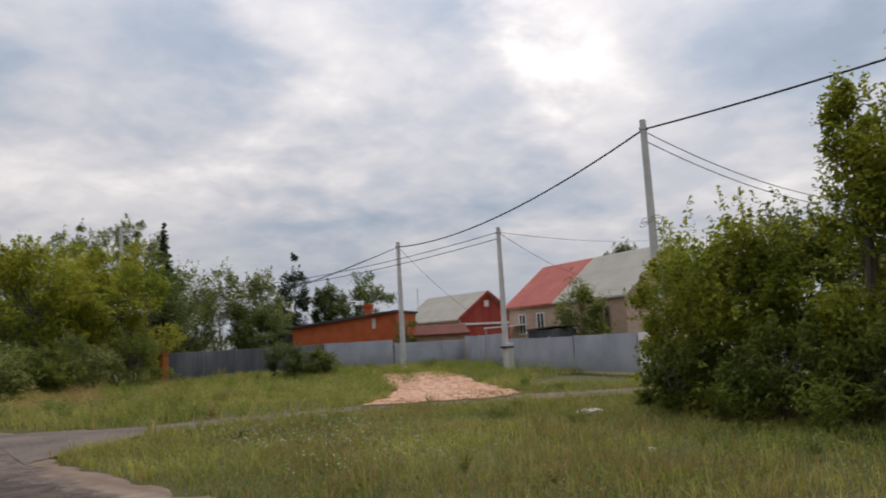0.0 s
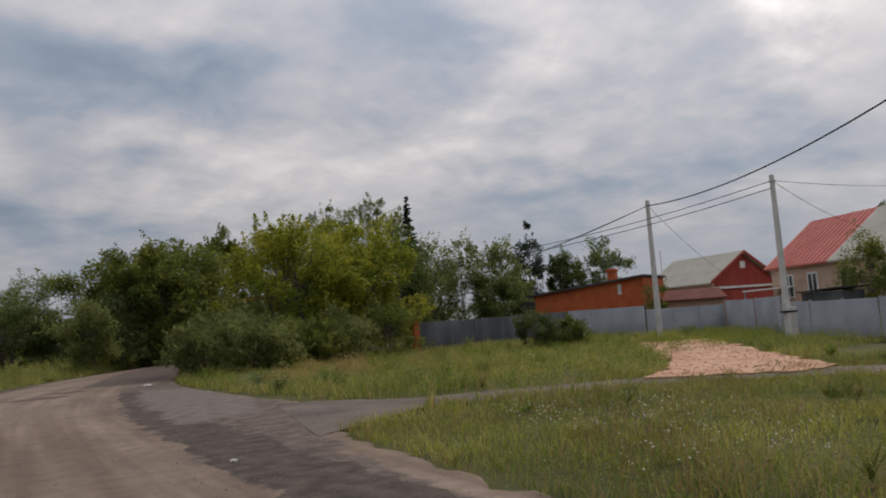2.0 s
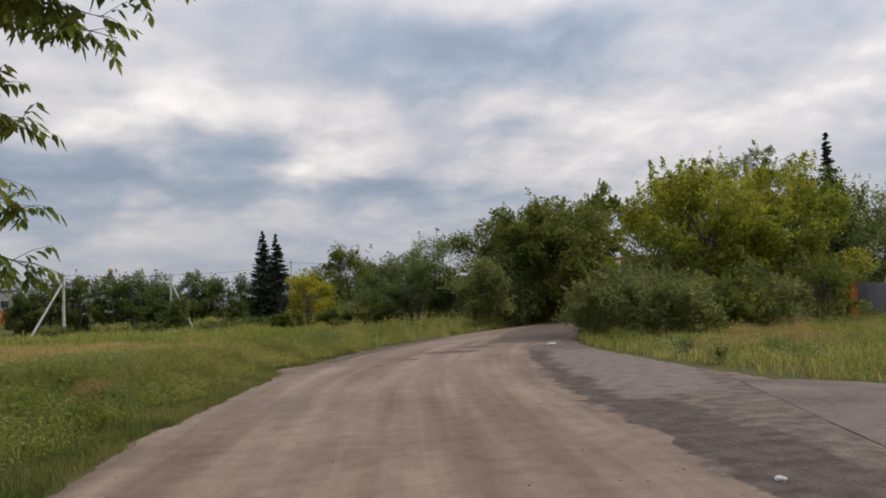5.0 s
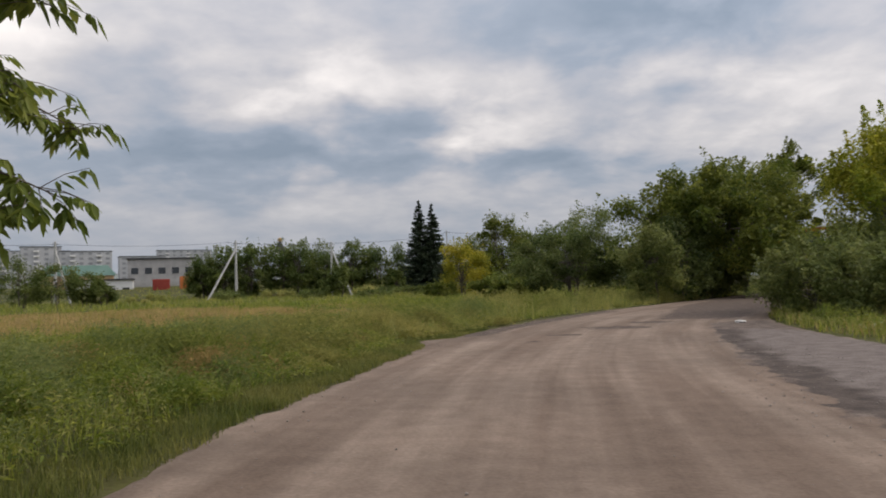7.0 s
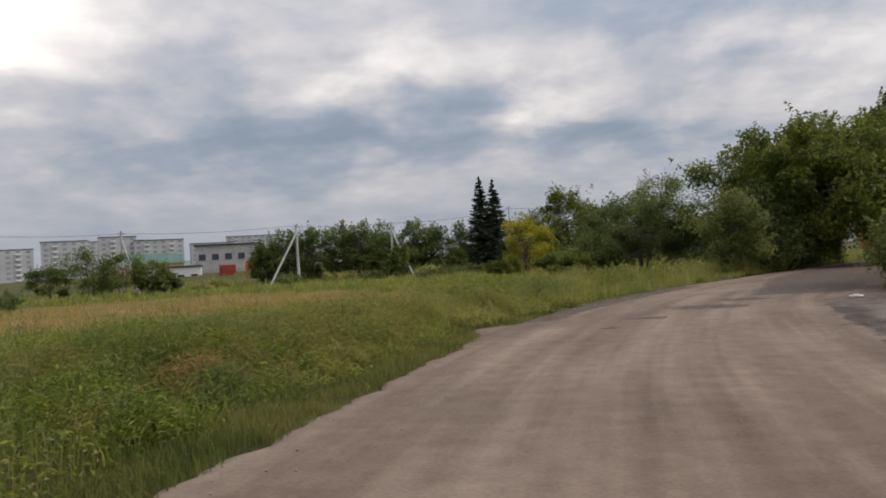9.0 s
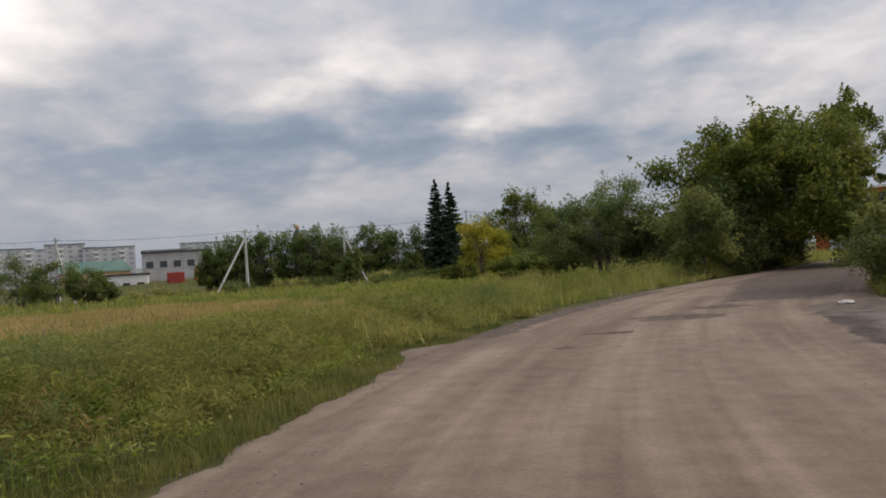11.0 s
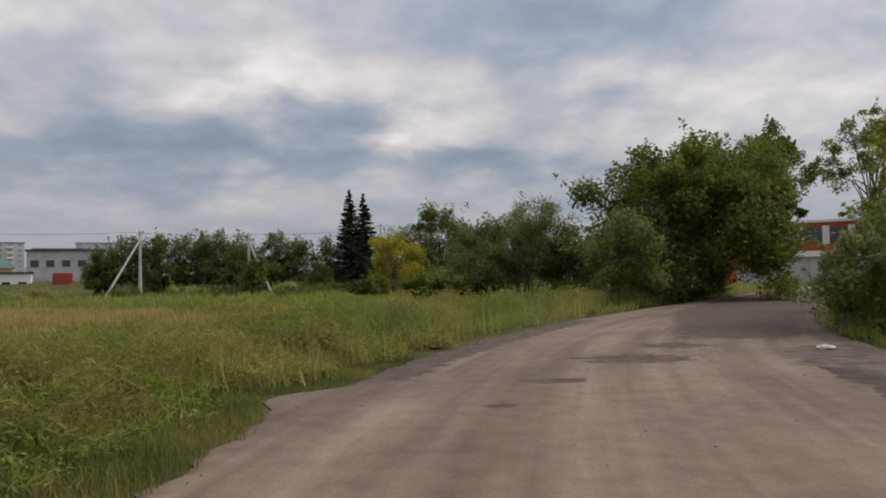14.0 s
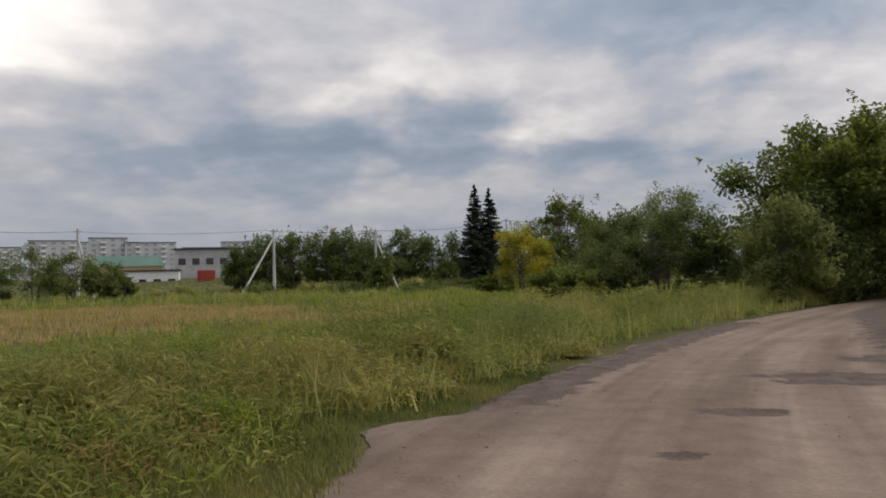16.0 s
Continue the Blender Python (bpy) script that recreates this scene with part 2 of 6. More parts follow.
M_GRASS_DRY = leaf_mat("dry_grass", (0.36, 0.26, 0.095), (0.5, 0.37, 0.15), 0.3, 0.3)
M_GRASS_BROWN = leaf_mat("brown_grass", (0.22, 0.16, 0.06), (0.33, 0.24, 0.095), 0.3, 0.3)
M_VERGE = leaf_mat("trampled_grass", (0.09, 0.125, 0.024), (0.22, 0.22, 0.06), 0.5, 0.4)
M_GRASS_PALE = leaf_mat("seeding_grass", (0.225, 0.265, 0.065), (0.42, 0.39, 0.125), 0.22, 0.35)
M_WEED = leaf_mat("weed_leaves", (0.115, 0.18, 0.026), (0.28, 0.315, 0.055), 0.8)
M_LEAF_MAPLE = leaf_mat("maple_leaves", (0.175, 0.22, 0.025), (0.36, 0.365, 0.048))
M_LEAF_YELLOW = leaf_mat("yellowing_leaves", (0.185, 0.255, 0.032), (0.40, 0.39, 0.045), 0.3)
M_LEAF_WILLOW = leaf_mat("willow_leaves", (0.145, 0.185, 0.055), (0.26, 0.285, 0.09))
M_LEAF_NEAR = leaf_mat("hanging_maple_leaves", (0.115, 0.165, 0.03), (0.24, 0.28, 0.06), 0.8)
# glass of distant windows, with the haze of distance put into its grey
M_FAR_PANE = material("haze_tinted_pane", (0.27, 0.28, 0.3), (0.34, 0.35, 0.37), 0.2, rough=0.4, bump=0)
M_LEAF_DARK = leaf_mat("dark_leaves", (0.095, 0.135, 0.024), (0.215, 0.24, 0.048))
M_LEAF_DEEP = leaf_mat("deep_green_leaves", (0.07, 0.105, 0.03), (0.145, 0.175, 0.052))
M_WORMWOOD = leaf_mat("wormwood_leaves", (0.175, 0.23, 0.075), (0.32, 0.355, 0.125), 0.6, 0.3)
M_LEAF_GOLD = leaf_mat("golden_leaves", (0.26, 0.27, 0.03), (0.48, 0.42, 0.045), 0.4)
M_LEAF_FAR = leaf_mat("far_leaves", (0.095, 0.14, 0.038), (0.2, 0.235, 0.065), 0.2)
M_NEEDLE = leaf_mat("spruce_needles", (0.03, 0.05, 0.03), (0.065, 0.09, 0.052))
M_BARK = material("bark", (0.09, 0.075, 0.06), (0.17, 0.145, 0.12), 6, bump=0.9, bump_scale=25, stretch=(1, 1, 0.25))
M_BIRCH = material("birch_bark", (0.5, 0.48, 0.44), (0.65, 0.63, 0.6), 3, c3=(0.08, 0.07, 0.06), bump_scale=9, stretch=(1, 1, 3))
M_CONCRETE = material("pole_concrete", (0.44, 0.44, 0.43), (0.58, 0.575, 0.56), 1.5, bump=0.35, bump_scale=30, c3=(0.4, 0.39, 0.37))
M_WOOD = material("grey_wood", (0.2, 0.18, 0.15), (0.33, 0.3, 0.26), 3, stretch=(1, 1, 0.1))
M_CABLE = material("black_cable", (0.02, 0.02, 0.022), (0.035, 0.035, 0.037), 10, bump=0)
M_STEEL = material("galvanised_steel", (0.3, 0.31, 0.33), (0.42, 0.43, 0.45), 4, rough=0.5, metal=0.7, bump=0.1)
M_CERAMIC = material("white_ceramic", (0.65, 0.65, 0.62), (0.75, 0.75, 0.73), 6, rough=0.3, bump=0)
M_FENCE = material("grey_sheet_metal", (0.21, 0.225, 0.25), (0.29, 0.305, 0.33), 0.8, rough=0.6, bump=0.15, bump_scale=8, c3=(0.29, 0.285, 0.28))
M_FENCE_DARK = material("weathered_grey_boards", (0.06, 0.064, 0.07), (0.115, 0.12, 0.128), 1.2, rough=0.85, bump=0.4, stretch=(1, 1, 0.2), spec=0.15)
M_PLASTER = material("pale_plaster", (0.5, 0.48, 0.45), (0.62, 0.6, 0.57), 1.2, bump=0.3)
M_ORANGE = material("orange_plaster", (0.40, 0.085, 0.028), (0.50, 0.125, 0.045), 1.1, bump=0.3, bump_scale=30)
M_RED = material("red_painted_boards", (0.32, 0.055, 0.045), (0.42, 0.085, 0.065), 1.5, bump=0.4, stretch=(1, 1, 0.2))
M_ROOF_RED = material("red_metal_roof", (0.42, 0.1, 0.075), (0.53, 0.155, 0.12), 0.8, rough=0.5, bump=0.2)
M_ROOF_SLATE = material("asbestos_slate", (0.42, 0.40, 0.35), (0.56, 0.54, 0.48), 0.7, bump=0.4, c3=(0.36, 0.34, 0.28))
M_ROOF_BROWN = material("brown_metal_roof", (0.1, 0.03, 0.024), (0.15, 0.046, 0.036), 1.0, rough=0.85, spec=0.1)
M_ROOF_DARK = material("dark_roof_felt", (0.04, 0.04, 0.045), (0.08, 0.08, 0.085), 1.0)


def brick_material():
    """Courses of pinkish brick with pale joints; the wall's run is x + y, its height z."""
    m = material("pink_brick", (0.46, 0.25, 0.15), (0.58, 0.36, 0.24), 0.8, c3=(0.58, 0.42, 0.31), bump_scale=18)
    nd, lk = m.node_tree.nodes, m.node_tree.links
    bsdf = nd["Principled BSDF"]
    base = bsdf.inputs["Base Color"].links[0].from_socket
    tc, sep, add, comb = nd.new("ShaderNodeTexCoord"), nd.new("ShaderNodeSeparateXYZ"), nd.new("ShaderNodeMath"), nd.new("ShaderNodeCombineXYZ")
    lk.new(tc.outputs["Object"], sep.inputs[0])
    lk.new(sep.outputs[0], add.inputs[0])
    lk.new(sep.outputs[1], add.inputs[1])
    lk.new(add.outputs[0], comb.inputs[0])
    lk.new(sep.outputs[2], comb.inputs[1])
    br = nd.new("ShaderNodeTexBrick")
    br.inputs["Scale"].default_value, br.inputs["Mortar Size"].default_value = 1.0, 0.012
    br.inputs["Brick Width"].default_value, br.inputs["Row Height"].default_value = 0.26, 0.1
    br.inputs["Mortar"].default_value = (0.55, 0.5, 0.45, 1)
    lk.new(comb.outputs[0], br.inputs["Vector"])
    lk.new(base, br.inputs["Color1"])
    hsv = nd.new("ShaderNodeHueSaturation")
    hsv.inputs["Value"].default_value = 0.75
    lk.new(base, hsv.inputs["Color"])
    lk.new(hsv.outputs[0], br.inputs["Color2"])
    lk.new(br.outputs["Color"], bsdf.inputs["Base Color"])
    return m


M_BRICK = brick_material()
M_MORTAR = material("mortar", (0.42, 0.4, 0.37), (0.52, 0.5, 0.46), 3)
M_GREYBRICK = material("grey_brick", (0.36, 0.35, 0.35), (0.48, 0.47, 0.46), 0.6, bump=0.2)
M_WHITE = material("white_paint", (0.7, 0.7, 0.69), (0.8, 0.8, 0.79), 3, bump=0.1)
M_PANEL = material("apartment_panel", (0.42, 0.43, 0.45), (0.52, 0.53, 0.55), 0.1, bump=0)
M_GREEN_ROOF = material("green_roof", (0.25, 0.42, 0.37), (0.32, 0.5, 0.44), 0.3, bump=0)
M_OCHRE = material("ochre_wall", (0.45, 0.3, 0.16), (0.55, 0.38, 0.22), 0.4, bump=0)
M_CONTAINER = material("red_container", (0.3, 0.05, 0.04), (0.4, 0.08, 0.06), 0.5, bump=0.1)
M_CONTAINER_B = material("orange_container", (0.55, 0.17, 0.05), (0.65, 0.22, 0.08), 0.5, bump=0.1)
M_HILL = material("far_hill", (0.13, 0.16, 0.15), (0.2, 0.22, 0.2), 0.01, bump=0)
M_FLOWER = material("white_flowers", (0.5, 0.5, 0.4), (0.65, 0.64, 0.54), 5, bump=0)
M_PAPER = material("white_litter", (0.68, 0.68, 0.66), (0.8, 0.8, 0.78), 6, bump=0.2)


def glass_mat():
    m = bpy.data.materials.new("window_glass")
    m.use_nodes = True
    b = m.node_tree.nodes["Principled BSDF"]
    b.inputs["Base Color"].default_value = (0.03, 0.035, 0.04, 1)
    b.inputs["Roughness"].default_value = 0.08
    b.inputs["Specular IOR Level"].default_value = 0.7
    return m


M_GLASS = glass_mat()

# ---- mesh helpers ----
rng = np.random.default_rng(7)


def mesh_object(name, verts, faces, mat, parent=None, label="", smooth=False, uv=None):
    """One mesh from vertices and equal-sized faces (arrays)."""
    verts, faces = np.asarray(verts, np.float32), np.asarray(faces, np.int32)
    me = bpy.data.meshes.new(name)
    k = faces.shape[1]
    me.vertices.add(len(verts))
    me.vertices.foreach_set("co", verts.ravel())
    me.loops.add(faces.size)
    me.loops.foreach_set("vertex_index", faces.ravel())
    me.polygons.add(len(faces))
    me.polygons.foreach_set("loop_start", np.arange(0, faces.size, k, dtype=np.int32))
    me.polygons.foreach_set("loop_total", np.full(len(faces), k, np.int32))
    if smooth:
        me.polygons.foreach_set("use_smooth", np.ones(len(faces), bool))
    if uv is not None:
        layer = me.uv_layers.new(name="UVMap")
        layer.data.foreach_set("uv", np.asarray(uv, np.float32)[faces.ravel()].ravel())
    me.update(calc_edges=True)
    me.materials.append(mat)
    ob = new(name, me)
    if parent:
        ob.parent = parent
    if label:
        ob["label"] = label
    return ob


def part(name, bm, mat, parent=None, label="", smooth=False):
    me = bpy.data.meshes.new(name)
    bm.normal_update()
    bm.to_mesh(me)
    bm.free()
    me.materials.append(mat)
    if smooth:
        for p in me.polygons:
            p.use_smooth = True
    ob = new(name, me)
    if parent:
        ob.parent = parent
    if label:
        ob["label"] = label
    return ob


def thing(name, m, label, category, group="", kind=""):
    ob = new(name)
    ob.empty_display_size = 0.2
    ob.matrix_world = m
    return tagged(ob, label, category, group, kind)


def box_into(bm, x0, y0, z0, x1, y1, z1, bevel=0.0):
    vs = [bm.verts.new((x, y, z)) for x in (x0, x1) for y in (y0, y1) for z in (z0, z1)]
    quads = ((0, 1, 3, 2), (4, 6, 7, 5), (0, 4, 5, 1), (2, 3, 7, 6), (0, 2, 6, 4), (1, 5, 7, 3))
    fs = [bm.faces.new([vs[i] for i in q]) for q in quads]
    if bevel:
        es = list({e for f in fs for e in f.edges})
        bmesh.ops.bevel(bm, geom=es, offset=bevel, segments=1, affect="EDGES")


def box(name, x0, y0, z0, x1, y1, z1, mat, parent=None, label="", bevel=0.0):
    bm = bmesh.new()
    box_into(bm, x0, y0, z0, x1, y1, z1, bevel)
    return part(name, bm, mat, parent, label)


def prism(name, profile, y0, y1, mat, parent=None, label=""):
    """A profile in x and z drawn out along y."""
    bm = bmesh.new()
    a = [bm.verts.new((x, y0, z)) for x, z in profile]
    b = [bm.verts.new((x, y1, z)) for x, z in profile]
    bm.faces.new(a)
    bm.faces.new(b[::-1])
    for i in range(len(a)):
        j = (i + 1) % len(a)
        bm.faces.new((a[j], a[i], b[i], b[j]))
    bmesh.ops.recalc_face_normals(bm, faces=bm.faces)
    return part(name, bm, mat, parent, label)


def tube_arrays(points, radii, sides=7):
    """A tapered tube through points; returns vertices and quads."""
    pts = np.asarray(points, float)
    rad = np.asarray(radii, float)
    d = np.gradient(pts, axis=0)
    d /= np.linalg.norm(d, axis=1)[:, None] + 1e-9
    ref = np.where(np.abs(d[:, 2:3]) > 0.9, [[1.0, 0, 0]], [[0, 0, 1.0]])
    u = np.cross(d, ref)
    u /= np.linalg.norm(u, axis=1)[:, None] + 1e-9
    v = np.cross(d, u)
    a = np.linspace(0, 2 * np.pi, sides, endpoint=False)
    ring = np.cos(a)[None, :, None] * u[:, None] + np.sin(a)[None, :, None] * v[:, None]
    verts = (pts[:, None] + ring * rad[:, None, None]).reshape(-1, 3)
    n = len(pts)
    i, j = np.meshgrid(np.arange(n - 1), np.arange(sides), indexing="ij")
    k = (j + 1) % sides
    quads = np.stack([i * sides + j, i * sides + k, (i + 1) * sides + k, (i + 1) * sides + j], -1).reshape(-1, 4)
    return verts, quads


def join_arrays(pieces):
    vs, fs, base = [], [], 0
    for v, f in pieces:
        vs.append(v)
        fs.append(f + base)
        base += len(v)
    return np.concatenate(vs), np.concatenate(fs)


def leaf_arrays(centres, size, droop=0.3, width=0.45, long_leaf=False):
    """A folded pointed leaf at each centre, turned at random."""
    n = len(centres)
    yaw = rng.uniform(0, 2 * np.pi, n)
    pitch = rng.normal(-droop, 0.45, n)
    roll = rng.normal(0, 0.6, n)
    s = size * rng.uniform(0.65, 1.3, n)
    ax = np.stack([np.cos(yaw) * np.cos(pitch), np.sin(yaw) * np.cos(pitch), np.sin(pitch)], -1)
    side = np.stack([-np.sin(yaw), np.cos(yaw), np.zeros(n)], -1)
    nor = np.cross(ax, side)
    side = side * np.cos(roll)[:, None] + nor * np.sin(roll)[:, None]
    nor = np.cross(ax, side)
    s = s[:, None]
    a = centres - ax * s * 0.5
    b = centres + side * s * width * 0.5 + nor * s * 0.08 - ax * s * 0.08
    c = centres + ax * s * 0.5 - nor * s * 0.1
    d = centres - side * s * width * 0.5 + nor * s * 0.08 - ax * s * 0.08
    verts = np.stack([a, b, c, d], 1).reshape(-1, 3)
    i = np.arange(n)[:, None] * 4
    faces = np.concatenate([i + [0, 1, 2], i + [0, 2, 3]], 1).reshape(-1, 3)
    return verts, faces


def tree(name, x, y, height, rx, crown_low, leaf, n_leaf, mat, label, category="tree", bark=None, trunk_r=0.12, blobs=40, blob_r=0.22,
         group="", lean=(0, 0), stems=1, ry=None, top=1.0, droop=0.3, width=0.45, shoots=0.33):
    """A tapered trunk with limbs and a crown of leaf clumps with gaps and an uneven outline."""
    ry = ry or rx
    t = thing(name, pose(x, y, 0), label, category, group)
    hc = (height + crown_low) / 2
    hz = (height - crown_low) / 2
    d = rng.normal(size=(blobs, 3))
    d /= np.linalg.norm(d, axis=1)[:, None]
    rad = rng.uniform(0.35, 1.0, blobs) ** 0.6
    rad *= rng.uniform(0.78, 1.06, blobs)
    flat = np.sqrt(np.clip(1 - d[:, 2] ** 2, 0.05, 1))
    d[:, :2] *= np.where(d[:, 2] < 0, (1 / flat) ** 0.8, 1.0)[:, None]
    cen = d * rad[:, None] * [rx, ry, hz]
    shrink = 1 - (1 - top) * np.clip(cen[:, 2] / hz, 0, 1)
    cen[:, :2] *= shrink[:, None]
    cen += [lean[0], lean[1], hc]
    cen[:, 2] = np.maximum(cen[:, 2], 0.15)
    pieces = []
    for s in range(stems):
        off = rng.normal(0, rx * 0.12, 2) if stems > 1 else np.zeros(2)
        end = np.array([lean[0] + off[0] * 3, lean[1] + off[1] * 3, crown_low + (height - crown_low) * 0.75])
        k = np.linspace(0, 1, 7)
        path = np.stack([off[0] + (end[0] - off[0]) * k**1.3, off[1] + (end[1] - off[1]) * k**1.3, -0.15 + (end[2] + 0.15) * k], -1)
        path[1:-1, :2] += rng.normal(0, 0.02 * height, (5, 2)) * 0.5
        pieces.append(tube_arrays(path, trunk_r * (1 - 0.85 * k) + 0.008, 8))
        for b in cen[s::stems][:16]:
            k0 = rng.uniform(0.25, 0.75)
            p0 = np.array([np.interp(k0, k, path[:, i]) for i in range(3)])
            if b[2] < p0[2] - 0.2 * height:
                continue
            q = np.linspace(0, 1, 5)[:, None]
            limb = p0 + (b - p0) * q + [0, 0, 0.05 * height] * np.sin(q * np.pi)
            pieces.append(tube_arrays(limb, trunk_r * 0.45 * (1 - 0.85 * q[:, 0]) * (1 - 0.5 * k0) + 0.006, 5))
    v, f = join_arrays(pieces)
    mesh_object("trunk", v, f, bark or M_BARK, t, smooth=True)
    which = rng.integers(0, blobs, n_leaf)
    r = blob_r * (rx + hz) * rng.uniform(0.55, 1.25, blobs)
    g = rng.normal(size=(n_leaf, 3))
    g /= np.linalg.norm(g, axis=1)[:, None]
    g *= (rng.uniform(0, 1, n_leaf) ** 0.45)[:, None]
    pos = cen[which] + g * r[which][:, None] * [1, 1, 0.8]
    # some of the leaves stand on shoots that leave the clumps outwards and upwards
    m = int(n_leaf * shoots)
    sh = rng.integers(0, blobs * 3, m)
    root = cen[np.arange(blobs * 3) % blobs] + rng.normal(0, 0.35, (blobs * 3, 3)) * r[np.arange(blobs * 3) % blobs][:, None]
    way = root - [lean[0], lean[1], hc * 0.8]
    way = way / (np.linalg.norm(way, axis=1)[:, None] + 1e-6) * 0.75 + [0, 0, 0.45] + rng.normal(0, 0.3, (blobs * 3, 3))
    way *= np.minimum(r[np.arange(blobs * 3) % blobs] * rng.uniform(0.6, 1.3, blobs * 3), 0.9 * rng.uniform(0.5, 1.0, blobs * 3) + 0.25)[:, None]
    q = rng.uniform(0.1, 1, m)
    pos[:m] = root[sh] + way[sh] * q[:, None] + rng.normal(0, 1, (m, 3)) * (r[sh % blobs] * 0.2 * (1.15 - q))[:, None]
    pos[:, 2] = np.maximum(pos[:, 2], 0.03)
    v, f = leaf_arrays(pos, leaf, droop, width)
    mesh_object("crown", v, f, mat, t)
    return t


def inside(px, py, poly):
    res = np.zeros(len(px), bool)
    x0, y0 = poly[-1]
    for x1, y1 in poly:
        cross = ((y1 > py) != (y0 > py)) & (px < (x0 - x1) * (py - y1) / (y0 - y1 + 1e-12) + x1)
        res ^= cross
        x0, y0 = x1, y1
    return res


def blades(name, pos, h, w, mat, label, lean=0.6, dense=True):
    """Bent tapering grass blades as one mesh."""
    n = len(pos)
    yaw = rng.uniform(0, 2 * np.pi, n)
    patchy = 0.5 + 0.5 * np.sin(pos[:, 0] * 0.83 + 1.7 * np.sin(pos[:, 1] * 0.61)) * np.sin(pos[:, 1] * 0.47 + 1.3 * np.sin(pos[:, 0] * 0.9 + 2.0))
    patchy += 0.35 * np.sin(pos[:, 0] * 2.9 + 2 * np.sin(pos[:, 1] * 2.3)) * np.sin(pos[:, 1] * 3.1)
    h = h * rng.uniform(0.5, 1.2, n) * np.clip(0.5 + 0.8 * patchy, 0.35, 1.5)
    b = np.abs(rng.normal(0, lean, n)) * h
    side = np.stack([-np.sin(yaw), np.cos(yaw), np.zeros(n)], -1) * (w * rng.uniform(0.6, 1.3, n))[:, None] * 0.5
    out = np.stack([np.cos(yaw), np.sin(yaw), np.zeros(n)], -1)
    up = np.array([0, 0, 1.0])
    p0 = np.column_stack([pos, rise(pos[:, 0], pos[:, 1]) - 0.02])
    p1 = p0 + out * (b * 0.3)[:, None] + up * (h * 0.6)[:, None]
    p2 = p0 + out * b[:, None] + up * h[:, None]
    verts = np.stack([p0 - side, p0 + side, p1 - side * 0.8, p1 + side * 0.8, p2], 1).reshape(-1, 3)
    i = np.arange(n)[:, None] * 5
    faces = np.concatenate([i + [0, 1, 3], i + [0, 3, 2], i + [2, 3, 4]], 1).reshape(-1, 3)
    if not dense:
        verts, faces = np.stack([p0 - side, p0 + side, p2], 1).reshape(-1, 3), np.arange(3 * n).reshape(-1, 3)
    return tagged(mesh_object(name, verts, faces, mat), label, "grass", "", "stuff")


# ---- ground and road ----
ROAD_L = [(-4.4, -40), (-4.2, 0), (-3.9, 8), (-3.35, 14), (-3.1, 17.5), (-2.5, 22), (-2.0, 25), (-1.7, 26.8), (-1.85, 28.4), (-2.1, 29.3), (-1.1, 29.9), (-0.2, 32.9),
          (2.0, 38.2), (5.5, 44.8), (13, 56), (22, 69.5), (33, 84), (60, 120), (90, 160)]
ROAD_R = [(4.2, -40), (4.2, 0), (4.6, 6), (5.2, 9.5), (5.6, 11.6), (5.9, 13.4), (8.0, 19), (8.2, 23), (8.5, 27), (8.7, 29.5), (9.2, 33),
          (10.2, 36.5), (12.5, 42), (18.5, 52), (27, 64), (38, 77), (65, 112), (96, 152)]
BRANCH_N = [(7.6, 19.9), (8.6, 18.4), (9.8, 16.7), (14.2, 14.4), (17.6, 11.2), (20.3, 7.2), (22.5, 1.6), (24.5, -6)]
BRANCH_S = [(5.4, 13.2), (7.2, 14.2), (9.3, 14.9), (13.2, 13.0), (16.3, 10.0), (18.5, 6.4), (21, 1), (22.8, -6.5)]
BRANCH = BRANCH_S + BRANCH_N[::-1]
RUBBLE = [(14.6, 13.6), (17.0, 14.6), (19.9, 16.6), (24.5, 21.5), (29.2, 25.2), (31.0, 22.4), (26.5, 18.2), (22.1, 14.6), (18.2, 10.6), (16.6, 10.6)]
ASPHALT = [(2.9, -40), (2.9, 0), (2.9, 6), (3.0, 8.4), (3.2, 10.7), (3.7, 15.5), (4.1, 19.8), (5.3, 26), (6.5, 31), (7.3, 34), (9.3, 34.5),
           (9.1, 33), (8.6, 29.5), (8.4, 27), (8.1, 23), (7.9, 19.5), (6.0, 14.2), (5.3, 12.6), (4.6, 9.5), (4.1, 6), (3.7, 0), (3.7, -40)]


HOLES = [(1.1, 28.1, 0.24, 0.14, 0.03), (2.15, 30.1, 0.45, 0.26, 0.045), (4.1, 32.7, 1.0, 0.65, 0.04), (5.6, 34.9, 0.7, 0.5, 0.03)]
WET = [(6.2, 36.4), (8.2, 36.0), (9.6, 36.8), (12.2, 42), (18.2, 52), (26.6, 64), (34, 73), (30, 78), (22.6, 68.5), (15.5, 57.5), (10.6, 49), (8.8, 44), (7.4, 40)]
WET_EDGE = [(-1.3, 30.0), (-0.2, 32.9), (2.0, 38.2), (5.5, 44.8), (6.3, 44.4), (2.9, 37.8), (0.8, 33.0), (0.0, 30.6)]
BAND = [(2.9, -40), (2.9, 6), (3.2, 10.7), (3.7, 15.5), (4.1, 19.8), (5.6, 27), (6.6, 31), (7.2, 30.6), (6.5, 26.6), (5.3, 19.8), (5.0, 15), (4.5, 11), (4.1, 6), (3.8, -40)]
WORN = [(4.6, 18), (6.5, 18), (8.2, 23), (8.6, 29), (7.4, 31), (5.8, 26)]


